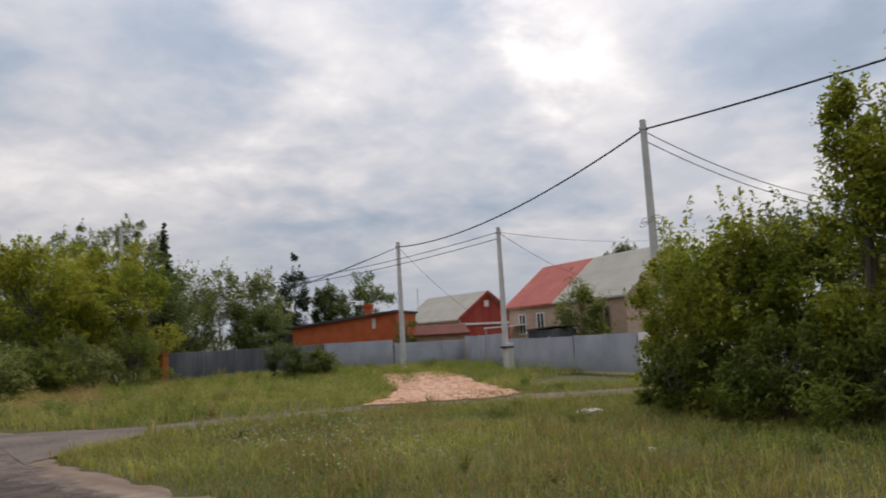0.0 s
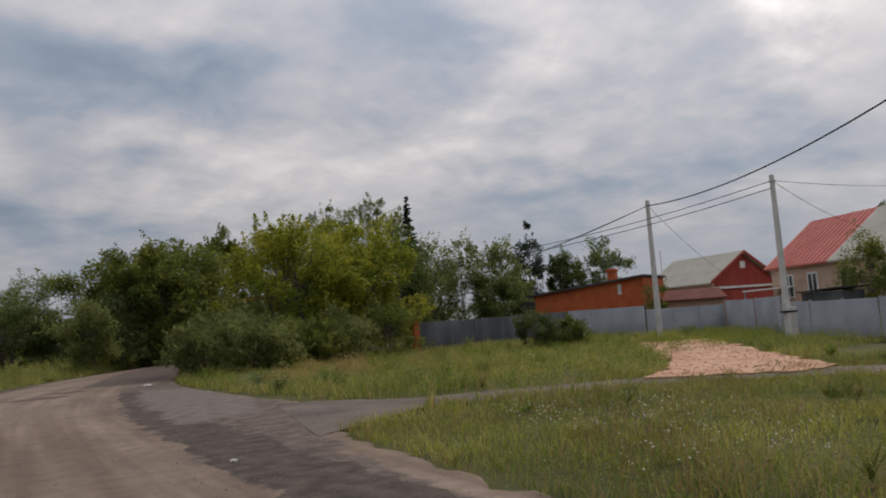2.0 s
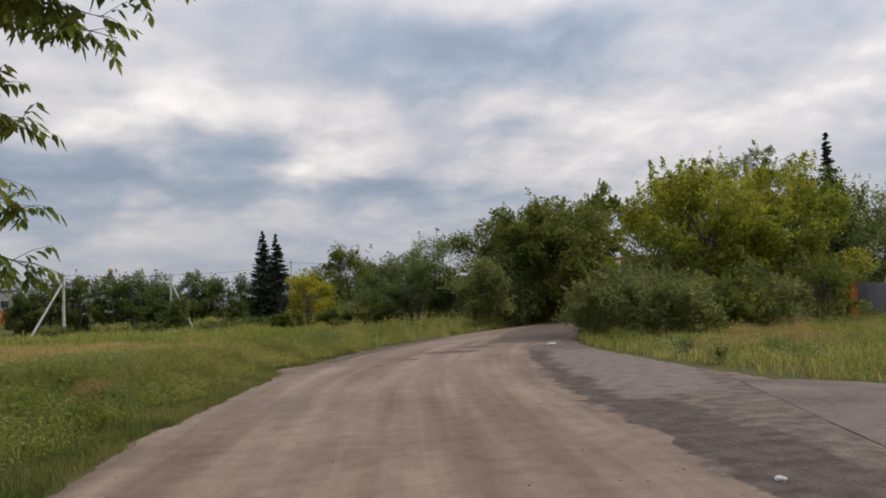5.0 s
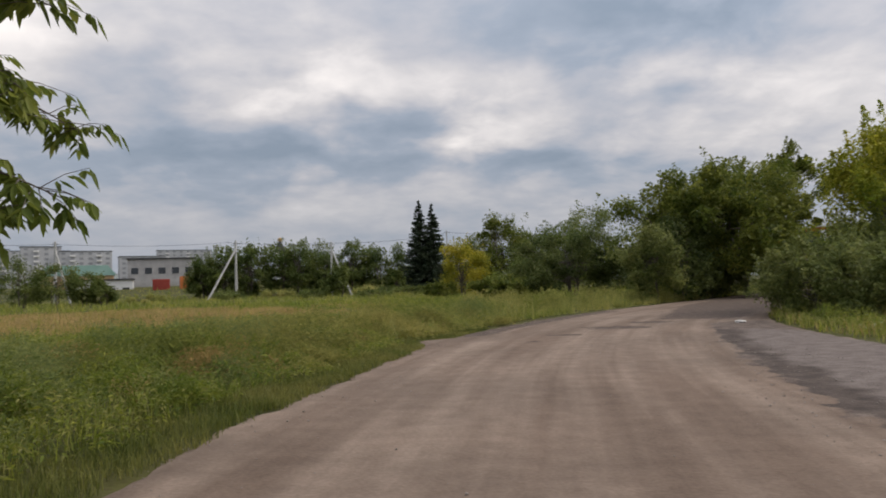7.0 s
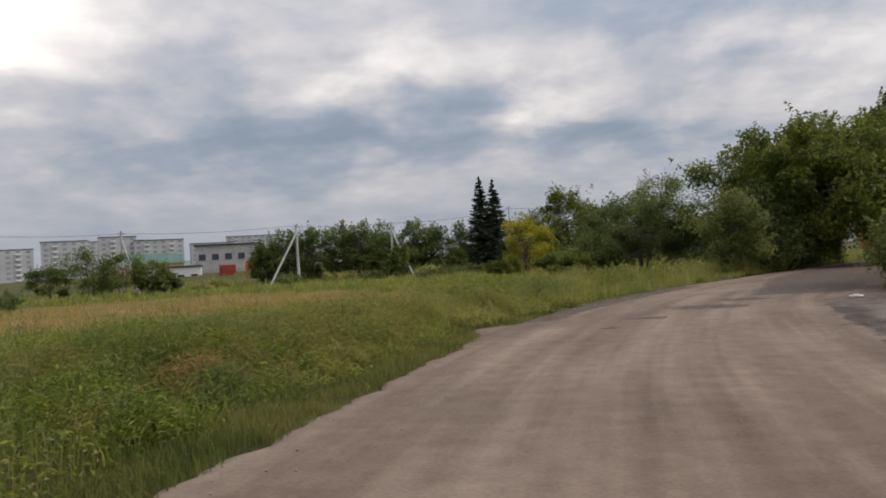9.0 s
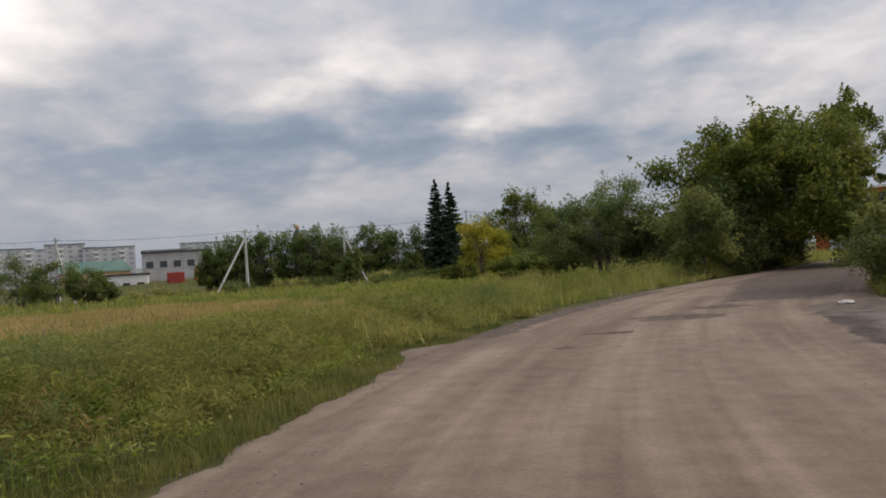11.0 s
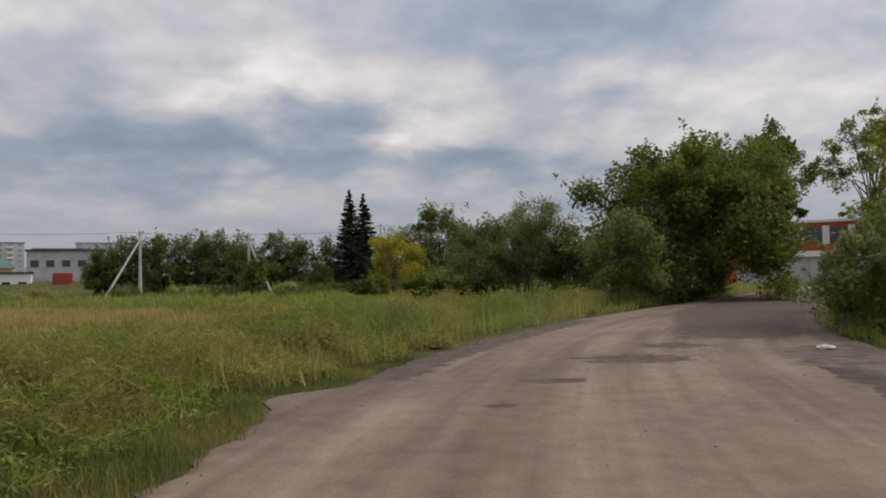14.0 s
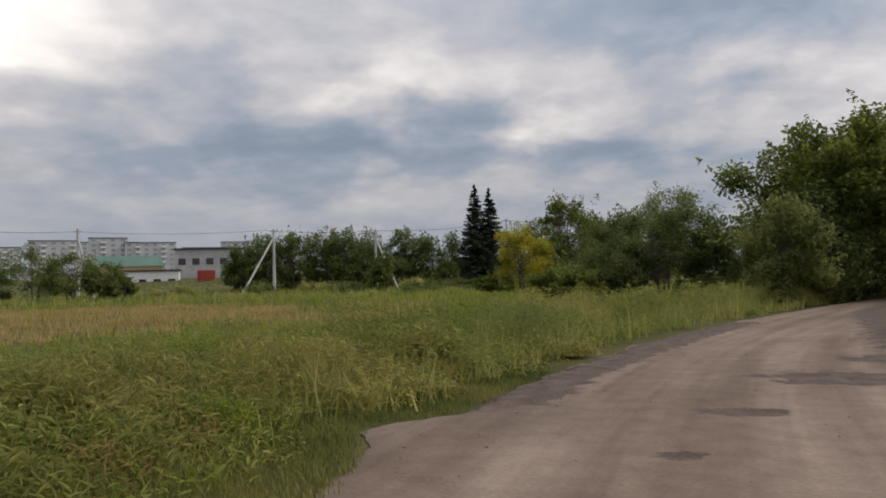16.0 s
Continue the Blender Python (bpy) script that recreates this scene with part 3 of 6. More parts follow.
def signed(px, py, poly):
    """Distance into a polygon (negative outside), in metres."""
    best = np.full(len(px), 1e9)
    for (ax, ay), (bx, by) in zip(poly, poly[1:] + poly[:1]):
        dx, dy = bx - ax, by - ay
        k = np.clip(((px - ax) * dx + (py - ay) * dy) / (dx * dx + dy * dy + 1e-9), 0, 1)
        best = np.minimum(best, np.hypot(px - ax - k * dx, py - ay - k * dy))
    return np.where(inside(px, py, poly), best, -best)


def strip(name, left, right, z, mat, across=64, ragged=0.12, label="", relief=0.01):
    """A road strip between two edge lines with ragged edges, ruts, hollows and coordinates along it."""
    ys = np.concatenate([np.linspace(-40, -1, 20), np.arange(0, 50, 0.16), np.linspace(50.5, 158, 90)])
    lp, rp = np.array(left, float), np.array(right, float)
    lx, rx = np.interp(ys, lp[:, 1], lp[:, 0]), np.interp(ys, rp[:, 1], rp[:, 0])
    smooth = np.array([np.interp(y + np.linspace(-9, 9, 37), lp[:, 1], lp[:, 0]).mean() for y in ys])
    k = np.linspace(0, 1, across)
    verts, uv = [], []
    for i, y in enumerate(ys):
        e0 = ragged * noise.noise((0.3, y * 1.7, 0)) * 2 + ragged * noise.noise((0.3, y * 6.1, 3)) * 1.2
        e1 = ragged * noise.noise((9.3, y * 1.7, 0)) * 2 + ragged * noise.noise((9.3, y * 6.1, 3)) * 1.2
        a, w = lx[i] + e0, rx[i] + e1 - lx[i] - e0
        for q in k:
            x = a + w * q
            lat = x - smooth[i]
            zz = z + relief * noise.noise((lat * 1.6, y * 0.16, 1)) + 0.5 * relief * noise.noise((x * 2.5, y * 2.0, 7))
            if q > 0.96 and 12.5 < y < 21:
                zz = z - 0.004
            elif q == 0.0 or q == 1.0:
                zz = z - 0.05
            verts.append((x, y, zz))
            uv.append(((y + 0.4 * x) * 0.12, lat * 0.12))
    v = np.array(verts)
    for hx, hy, ha, hb, dep in HOLES:
        v[:, 2] -= dep * np.exp(-(((v[:, 0] - hx) / ha) ** 2 + ((v[:, 1] - hy) / hb) ** 2) * 1.6)
    n0, n1 = len(ys), across
    i, j = np.meshgrid(np.arange(n0 - 1), np.arange(n1 - 1), indexing="ij")
    faces = np.stack([i * n1 + j, i * n1 + j + 1, (i + 1) * n1 + j + 1, (i + 1) * n1 + j], -1).reshape(-1, 4)
    ob = mesh_object(name, v, faces, mat, smooth=True, uv=uv)
    px, py = v[:, 0], v[:, 1]
    damp = np.maximum(signed(px, py, WET) / 1.2, signed(px, py, WET_EDGE) / 0.5)
    for hx, hy, ha, hb, dep in HOLES:
        damp = np.maximum(damp, 1.1 - np.hypot((px - hx) / ha, (py - hy) / hb))
    for key, val in (("damp", damp), ("asphalt", signed(px, py, ASPHALT) / 0.6), ("worn", signed(px, py, WORN) / 1.2), ("band", signed(px, py, BAND) / 0.5)):
        at = ob.data.attributes.new(key, "FLOAT", "POINT")
        at.data.foreach_set("value", np.clip(val, -1, 1).astype(np.float32))
    return tagged(ob, label, "road", "", "structure")


def patch(name, poly, z, mat, label, category, ragged=0.15, kind="structure", step=0.35):
    """A flat sheet with a ragged outline."""
    p = np.array(poly + [poly[0]], float)
    pts = []
    for a, b in zip(p[:-1], p[1:]):
        m = max(1, int(np.hypot(*(b - a)) / step))
        for q in range(m):
            c = a + (b - a) * q / m
            c = c + ragged * np.array([noise.noise((c[0] * 1.3, c[1] * 1.3, 5)), noise.noise((c[0] * 1.3, c[1] * 1.3, 9))]) \
                + 0.5 * ragged * np.array([noise.noise((c[0] * 4, c[1] * 4, 5)), noise.noise((c[0] * 4, c[1] * 4, 9))])
            pts.append(c)
    bm = bmesh.new()
    top = [bm.verts.new((*c, z)) for c in pts]
    bot = [bm.verts.new((*c, z - 0.03)) for c in pts]
    f = bm.faces.new(top)
    for i in range(len(top)):
        j = (i + 1) % len(top)
        bm.faces.new((top[i], bot[i], bot[j], top[j]))
    bmesh.ops.triangulate(bm, faces=[f])
    bmesh.ops.recalc_face_normals(bm, faces=bm.faces)
    return tagged(part(name, bm, mat), label, category, "", kind)


def rise(x, y):
    """The far field climbs gently towards the town."""
    q = np.clip((np.asarray(y, float) - 120) / 100, 0, 1)
    return 4.2 * q * q * (3 - 2 * q) * np.clip((60 - np.asarray(x, float)) / 60, 0, 1)


def ground():
    xs = np.concatenate([[-2500, -900, -400, -200], np.linspace(-120, 120, 161), [200, 400, 900, 2500]])
    ys = np.concatenate([[-2500, -600, -200, -80], np.linspace(-40, 180, 148), [260, 500, 1000, 2800]])
    verts = []
    for y in ys:
        for x in xs:
            z = -0.03 + 0.03 * noise.noise((x * 0.5, y * 0.5, 0)) - 0.03 + float(rise(x, y))
            verts.append((x, y, z))
    n0, n1 = len(ys), len(xs)
    i, j = np.meshgrid(np.arange(n0 - 1), np.arange(n1 - 1), indexing="ij")
    faces = np.stack([i * n1 + j, i * n1 + j + 1, (i + 1) * n1 + j + 1, (i + 1) * n1 + j], -1).reshape(-1, 4)
    tagged(mesh_object("ground", verts, faces, M_SOIL, smooth=True), "uneven turf and soil of the open field", "ground", "", "structure")


ground()
strip("road", ROAD_L, ROAD_R, 0.0, M_DIRT, label="compacted pale brown dirt road with wheel tracks")


def side_road():
    """The branch as a strip between its two edges, ragged where grass creeps in."""
    def along(line):
        p = np.array(line, float)
        s = np.r_[0, np.cumsum(np.hypot(*np.diff(p, axis=0).T))]
        return np.stack([np.interp(np.linspace(0, s[-1], 120), s, p[:, k]) for k in (0, 1)], -1)
    a, z = along(BRANCH_S), along(BRANCH_N)
    verts = []
    for p, q in zip(a, z):
        for k in np.linspace(0, 1, 13):
            w = 0.12 * noise.noise((p[0] * 1.9, p[1] * 1.9, 4 + round(k))) if k in (0.0, 1.0) else 0.0
            x, y = p + (q - p) * (k + w)
            verts.append((x, y, 0.006 + 0.004 * noise.noise((x, y, 2)) - (0.03 if k in (0.0, 1.0) and x > 9 else 0)))
    i, j = np.meshgrid(np.arange(119), np.arange(12), indexing="ij")
    faces = np.stack([i * 13 + j, i * 13 + 13 + j, i * 13 + 14 + j, i * 13 + j + 1], -1).reshape(-1, 4)
    tagged(mesh_object("side_road", verts, faces, M_ASPHALT, smooth=True), "narrow worn asphalt branch road", "road", "", "structure")


side_road()
patch("rubble_patch", RUBBLE, 0.05, M_RUBBLE, "pink crushed brick spread over a drive", "road", 0.5)

# ---- vegetation ----


def road_mask(px, py, slack=0.0):
    """True where a plant may stand: off the road, the asphalt branch and the rubble."""
    lx = np.interp(py, [p[1] for p in ROAD_L], [p[0] for p in ROAD_L]) - slack
    rx = np.interp(py, [p[1] for p in ROAD_R], [p[0] for p in ROAD_R]) + slack
    return ((px < lx) | (px > rx)) & ~inside(px, py, BRANCH) & ~inside(px, py, RUBBLE)


def scatter(n, x0, x1, y0, y1, clump=0.35, slack=0.0):
    """Random places off the road, gathered in tufts."""
    px, py = rng.uniform(x0, x1, n), rng.uniform(y0, y1, n)
    tuft = rng.uniform(0, 1, n) < clump
    m = max(1, n // 40)
    cx, cy = rng.uniform(x0, x1, m), rng.uniform(y0, y1, m)
    w = rng.integers(0, m, n)
    px = np.where(tuft, cx[w] + rng.normal(0, 0.14, n), px)
    py = np.where(tuft, cy[w] + rng.normal(0, 0.14, n), py)
    ok = road_mask(px, py, slack)
    return np.column_stack([px[ok], py[ok]])


def left_of_road(pos, near, far):
    """Keeps the places whose distance to the road's western edge lies between two values."""
    lx = np.interp(pos[:, 1], [p[1] for p in ROAD_L], [p[0] for p in ROAD_L])
    d = lx - pos[:, 0] + 0.1 * np.sin(pos[:, 1] * 2.3 + 1.0) + 0.08 * np.sin(pos[:, 1] * 5.7) + 0.05 * np.sin(pos[:, 1] * 13.1)
    return pos[(d > near) & (d < far * rng.uniform(0.55, 1.0, len(d)))]


DRY = [(-40, 26), (-19, 28), (-13, 38), (-9.5, 46), (-8, 58), (-13, 66), (-24, 70), (-45, 60)]


def split_dry(pos):
    wob = 4.0 * np.sin(pos[:, 0] * 0.35 + 1.5 * np.sin(pos[:, 1] * 0.4)) + 2.0 * np.sin(pos[:, 1] * 1.1 + pos[:, 0])
    ins = inside(pos[:, 0] + wob, pos[:, 1] + wob * 0.7, DRY) & (rng.uniform(0, 1, len(pos)) < 0.8)
    return pos[~ins], pos[ins]


verge = scatter(150000, -7, 0, 5, 36, 0.5, -0.15)
blades("verge_grass", left_of_road(verge, -0.12, 1.0), 0.12, 0.009, M_VERGE, "short dull green grass at the road's edge")
blades("verge_grass", left_of_road(scatter(90000, -8, 0, 5, 36, 0.3), 0.0, 1.8), 0.14, 0.011, M_VERGE, "short trampled grass at the road's edge")
mid_grass = left_of_road(scatter(150000, -22, 4, -8, 46, 0.6), 0.8, 18)
blades("meadow_grass", mid_grass[::2], 0.32, 0.013, M_GRASS, "knee-high green meadow grass", 1.1)
blades("meadow_grass", mid_grass[1::4], 0.4, 0.009, M_GRASS_PALE, "tall pale seeding meadow grass", 0.9)
blades("meadow_grass", mid_grass[3::4], 0.26, 0.016, M_WEED, "broad-bladed dark green herbs", 1.2)
field, dry = split_dry(left_of_road(scatter(70000, -60, 8, 20, 90, 0.3), 9, 75))
blades("field_grass", field, 0.42, 0.04, M_GRASS, "green grass of the open field", 0.8, dense=False)
blades("dry_field_grass", dry, 0.3, 0.04, M_GRASS_DRY, "dry straw-coloured field grass", 0.8, dense=False)
blades("dry_field_grass", split_dry(scatter(40000, -45, -7, 26, 70, 0.3))[1], 0.28, 0.04, M_GRASS_DRY, "dry straw-coloured field grass", 0.8, dense=False)
far_field = left_of_road(scatter(60000, -150, 30, 70, 190, 0.4), 2, 180)
blades("far_field_grass", far_field[::2], 0.6, 0.09, M_GRASS, "distant green field grass", dense=False)
blades("far_field_grass", far_field[1::2], 0.6, 0.09, M_GRASS_PALE, "distant pale field grass", dense=False)
isl = scatter(96000, 4.3, 22, -8, 15, 0.55)
blades("lawn_grass", isl[::2], 0.15, 0.014, M_GRASS, "low rough grass between road and drive", 0.9)
blades("lawn_grass", isl[1::4], 0.24, 0.011, M_GRASS_PALE, "pale seeding grass between road and drive", 0.8)
patchy_dry = np.sin(isl[:, 0] * 0.9 + 1.6 * np.sin(isl[:, 1] * 0.5)) * np.sin(isl[:, 1] * 0.8 + 1.1 * np.sin(isl[:, 0] * 0.6)) + rng.normal(0, 0.25, len(isl)) > -0.08
blades("lawn_grass", isl[patchy_dry][::2], 0.22, 0.012, M_GRASS_BROWN, "dry brown blades among the rough grass", 0.9)
back = scatter(66000, 8.5, 42, 13, 40, 0.55)
blades("roadside_grass", back[::2], 0.3, 0.02, M_GRASS, "rough green grass before the fences", 0.8)
blades("roadside_grass", back[1::4], 0.42, 0.018, M_GRASS_PALE, "pale tall grass before the fences", 0.7)
blades("roadside_grass", back[3::6], 0.34, 0.018, M_GRASS_DRY, "dry grass before the fences", 0.8)
far_right = scatter(16000, 12, 80, 38, 120, 0.4)
blades("far_verge_grass", far_right, 0.5, 0.06, M_GRASS, "distant roadside grass", dense=False)
edge_l = scatter(80000, -3, 40, 28, 85, 0.5)
blades("bank_grass", left_of_road(edge_l, 0.5, 6.0), 0.8, 0.03, M_GRASS_PALE, "tall pale grass along the bend", 0.5, dense=False)


def herbs(name, pos, h, leaf, mat, label, wide=0.35):
    """Small leaves of low herbs between the blades, as one mesh."""
    patchy = 0.5 + 0.5 * np.sin(pos[:, 0] * 0.71 + 2.1 * np.sin(pos[:, 1] * 0.53 + 1)) * np.sin(pos[:, 1] * 0.39 + 1.9 * np.sin(pos[:, 0] * 0.77))
    patchy += 0.4 * np.sin(pos[:, 0] * 3.3 + 2 * np.sin(pos[:, 1] * 2.7)) * np.sin(pos[:, 1] * 2.9 + 1)
    z = h * np.clip(0.3 + patchy, 0.2, 1.5) * rng.uniform(0.05, 1, len(pos)) ** 0.6
    v, f = leaf_arrays(np.column_stack([pos, z]), leaf, -0.2, wide)
    tagged(mesh_object(name, v, f, mat), label, "herbs", "", "stuff")


herb_l = left_of_road(scatter(130000, -18, 3, -6, 42, 0.55), 0.5, 14)
herbs("meadow_herbs", herb_l[::4], 0.45, 0.1, M_WEED, "low leafy green herbs in the meadow", 0.28)
herbs("meadow_herbs", herb_l[1::4], 0.45, 0.06, M_GRASS_PALE, "pale seed heads among the meadow herbs", 0.3)
herbs("meadow_herbs", herb_l[2::4], 0.4, 0.09, M_GRASS_PALE, "pale leaves among the meadow herbs", 0.25)
herbs("meadow_herbs", herb_l[3::4], 0.36, 0.1, M_GRASS, "yellow-green leaves among the meadow herbs", 0.25)
herb_r = scatter(64000, 4.4, 22, -7, 14, 0.55, 0.1)
herbs("lawn_herbs", herb_r[::2], 0.16, 0.05, M_GRASS, "small herbs in the rough grass", 0.3)
herbs("lawn_herbs", herb_r[1::2], 0.22, 0.04, M_GRASS_PALE, "pale seed heads in the rough grass", 0.3)
herb_b = scatter(64000, 9, 38, 14, 38, 0.6, 0.2)
herbs("roadside_herbs", herb_b[::2], 0.36, 0.09, M_WEED, "leafy roadside herbs before the fences", 0.3)
herbs("roadside_herbs", herb_b[1::2], 0.42, 0.07, M_GRASS_PALE, "pale seed heads of roadside herbs", 0.3)


def mounds(name, spots, leaf, mat, label, per=320, wide=0.22):
    """Rounded tufts of fine leaves as one mesh; a spot holds place, radius and height."""
    spots = np.asarray(spots)
    m = len(spots)
    w = np.repeat(np.arange(m), np.maximum(40, per * (spots[:, 2] * spots[:, 3] / 0.2) ** 0.8).astype(int))
    n = len(w)
    a, q = rng.uniform(0, 6.283, n), rng.uniform(0, 1, n) ** 0.55
    ridge = 1 + 0.3 * np.sin(a * 5 + w) + 0.2 * np.sin(a * 11 + 2.0 * w)
    rad = spots[w, 2] * q * ridge
    top = spots[w, 3] * np.sqrt(np.clip(1 - 0.92 * q * q, 0, 1)) * rng.uniform(0.8, 1.15, n)
    z = top * (1 - 0.75 * rng.uniform(0, 1, n) ** 2.2)
    c = np.column_stack([spots[w, 0] + np.cos(a) * rad, spots[w, 1] + np.sin(a) * rad, np.maximum(z, 0.02)])
    v, f = leaf_arrays(c, leaf, -0.55, wide)
    tagged(mesh_object(name, v, f, mat), label, "herbs", "", "stuff")


def mound_spots(n, x0, x1, y0, y1, near, far, lo, hi):
    """Places for tufts west of the road, taller and broader away from its edge."""
    pos = left_of_road(scatter(n, x0, x1, y0, y1, 0.3, 0.05), near, far)
    lx = np.interp(pos[:, 1], [p[1] for p in ROAD_L], [p[0] for p in ROAD_L])
    grow = np.clip((lx - pos[:, 0]) / 2.5, 0.25, 1.0)
    h = rng.uniform(lo, hi, len(pos)) * grow
    return np.column_stack([pos, h * rng.uniform(0.6, 1.1, len(pos)) + 0.08, h])


mounds("verge_tufts", mound_spots(700, -7, 1, 6, 38, 0.0, 1.8, 0.15, 0.4), 0.05, M_VERGE, "small leafy tufts along the road's edge", 260, 0.3)
mounds("meadow_tufts", mound_spots(420, -13, 2, 8, 42, 0.9, 9.0, 0.35, 0.75), 0.075, M_WORMWOOD, "grey-green rounded wormwood tufts", 300, 0.16)
mounds("meadow_tufts", mound_spots(480, -13, 2, 8, 42, 0.7, 9.0, 0.3, 0.7), 0.085, M_WEED, "rounded tufts of green weeds", 260, 0.22)
mounds("meadow_tufts", mound_spots(300, -13, 2, 8, 42, 1.2, 9.0, 0.35, 0.7), 0.06, M_GRASS_PALE, "pale seeding tufts in the meadow", 240, 0.18)
mounds("meadow_tufts", [(x, y, 0.75, 0.95) for x, y in ((-7.6, 23.6), (-6.9, 23.3), (-6.2, 23.4), (-5.6, 24.2), (-5.2, 24.9), (-6.4, 24.6), (-5.7, 17.8), (-7.1, 20.0), (-6.4, 18.6), (-0.3, 36.4), (-0.8, 37.4))],
       0.1, M_WORMWOOD, "tall bushy wormwood clumps by the road", 420, 0.12)
mounds("bank_tufts", mound_spots(520, -6, 22, 33, 60, 0.4, 7.0, 0.6, 1.15), 0.15, M_GRASS_PALE, "tall pale feathery grass tufts on the bank", 170, 0.1)
mounds("golden_tufts", mound_spots(420, -10, -1, 21, 32, 0.7, 7.0, 0.45, 0.85), 0.13, M_GRASS_PALE, "tall yellowing grass tufts by the road", 260, 0.09)
mounds("golden_tufts", mound_spots(120, -11, -1, 21, 33, 1.2, 8.0, 0.4, 0.7), 0.1, M_GRASS_DRY, "golden dry grass tufts by the road", 200, 0.08)
mounds("lawn_tufts", [(rng.uniform(6, 20), rng.uniform(-5, 12), rng.uniform(0.15, 0.5), rng.uniform(0.12, 0.38)) for _ in range(110)], 0.05, M_WEED, "low green tufts in the rough grass", 160, 0.25)
mounds("lawn_tufts", [(rng.uniform(5.6, 20), rng.uniform(-5, 12), rng.uniform(0.2, 0.6), rng.uniform(0.15, 0.4)) for _ in range(120)], 0.06, M_GRASS_BROWN, "brownish dry tufts in the rough grass", 150, 0.12)
mounds("roadside_tufts", [(rng.uniform(9.6, 34), rng.uniform(17.5, 33), rng.uniform(0.3, 0.8), rng.uniform(0.3, 0.7)) for _ in range(90)], 0.09, M_WEED, "leafy green tufts before the fences", 200, 0.22)
mounds("dry_tufts", [(rng.normal(13, 1.6), rng.normal(26, 1.6), rng.uniform(0.3, 0.6), rng.uniform(0.5, 0.9)) for _ in range(24)], 0.08, M_GRASS_DRY, "dry beige seeding tufts before the thicket", 200, 0.12)


def weed(x, y, h, r, mat, label="leafy green roadside weed in grass", n=900, leaf=0.075):
    t = thing("weed_plant", pose(x, y, 0, 0, 0, rng.uniform(0, 360)), label, "weed", "roadside weeds")
    stems, pos = [], []
    for _ in range(18):
        a, l = rng.uniform(0, 6.28), rng.uniform(0.5, 1.0)
        k = np.linspace(0, 1, 5)
        out = r * rng.uniform(0.2, 1.0)
        path = np.stack([math.cos(a) * out * k**1.5, math.sin(a) * out * k**1.5, -0.03 + h * l * k], -1)
        stems.append(tube_arrays(path, 0.006 * (1 - 0.7 * k) + 0.001, 4))
        q = rng.uniform(0.08, 1, n // 18)
        p = np.stack([np.interp(q, k, path[:, i]) for i in range(3)], -1) + rng.normal(0, 1, (len(q), 3)) * (0.03 + 0.08 * h * (1.1 - q))[:, None]
        pos.append(p)
    v, f = join_arrays(stems)
    mesh_object("stem", v, f, M_WEED, t)
    p = np.concatenate(pos)
    p[:, 2] = np.maximum(p[:, 2], 0.02)
    v, f = leaf_arrays(p, leaf, 0.1, 0.3)
    mesh_object("leaves", v, f, mat, t)
    return t


for x, y, h, r in ((-5.2, 22.3, 0.85, 0.6), (-6.0, 22.0, 0.95, 0.7), (-7.2, 22.8, 0.9, 0.7), (-8.2, 23.6, 0.8, 0.6), (-4.4, 22.9, 0.6, 0.5), (-6.3, 18.0, 0.9, 0.6),
                   (-6.6, 16.8, 0.95, 0.7), (-5.4, 17.3, 0.7, 0.5), (-7.5, 18.9, 0.9, 0.7), (-5.0, 15.0, 0.7, 0.5), (-6.1, 13.9, 0.9, 0.6), (-7.6, 15.5, 0.8, 0.6),
                   (-8.8, 20.2, 0.8, 0.6), (-10.0, 25.0, 0.9, 0.7), (-5.5, 26.0, 0.6, 0.5), (-3.6, 33.6, 0.5, 0.7), (-2.0, 35.6, 0.5, 0.7), (-4.5, 35.0, 0.55, 0.7),
                   (-1.0, 37.4, 0.6, 0.6), (-3.2, 31.6, 0.45, 0.6), (-5.8, 33.2, 0.6, 0.7), (0.4, 40.0, 0.7, 0.7), (-2.0, 41.0, 0.7, 0.7), (2.2, 43.2, 0.9, 0.8)):
    weed(x, y, h * 1.2, r * 1.1, M_WEED)
for x, y, h, r in ((3.6, 46.0, 1.3, 1.0), (5.2, 48.5, 1.3, 1.0), (6.6, 51.0, 1.2, 1.0), (1.5, 47.0, 1.2, 1.1), (8.6, 53.5, 1.3, 1.0), (3.6, 51.5, 1.3, 1.2), (10.6, 56, 1.2, 1.0)):
    weed(x, y, h, r, M_GRASS_PALE, "tall feathery pale weed at the bend", 700, 0.12)
for x, y in ((9.8, 26.0), (10.2, 21.2), (10.9, 22.6), (10.4, 27.4), (11.4, 24.2), (12.2, 20.5), (13.4, 22), (14.8, 20), (16.5, 22), (18.5, 21)):
    weed(x, y, 0.6, 0.5, M_GRASS_PALE if x > 12 else M_WEED, "dry-tipped pale green roadside weed")


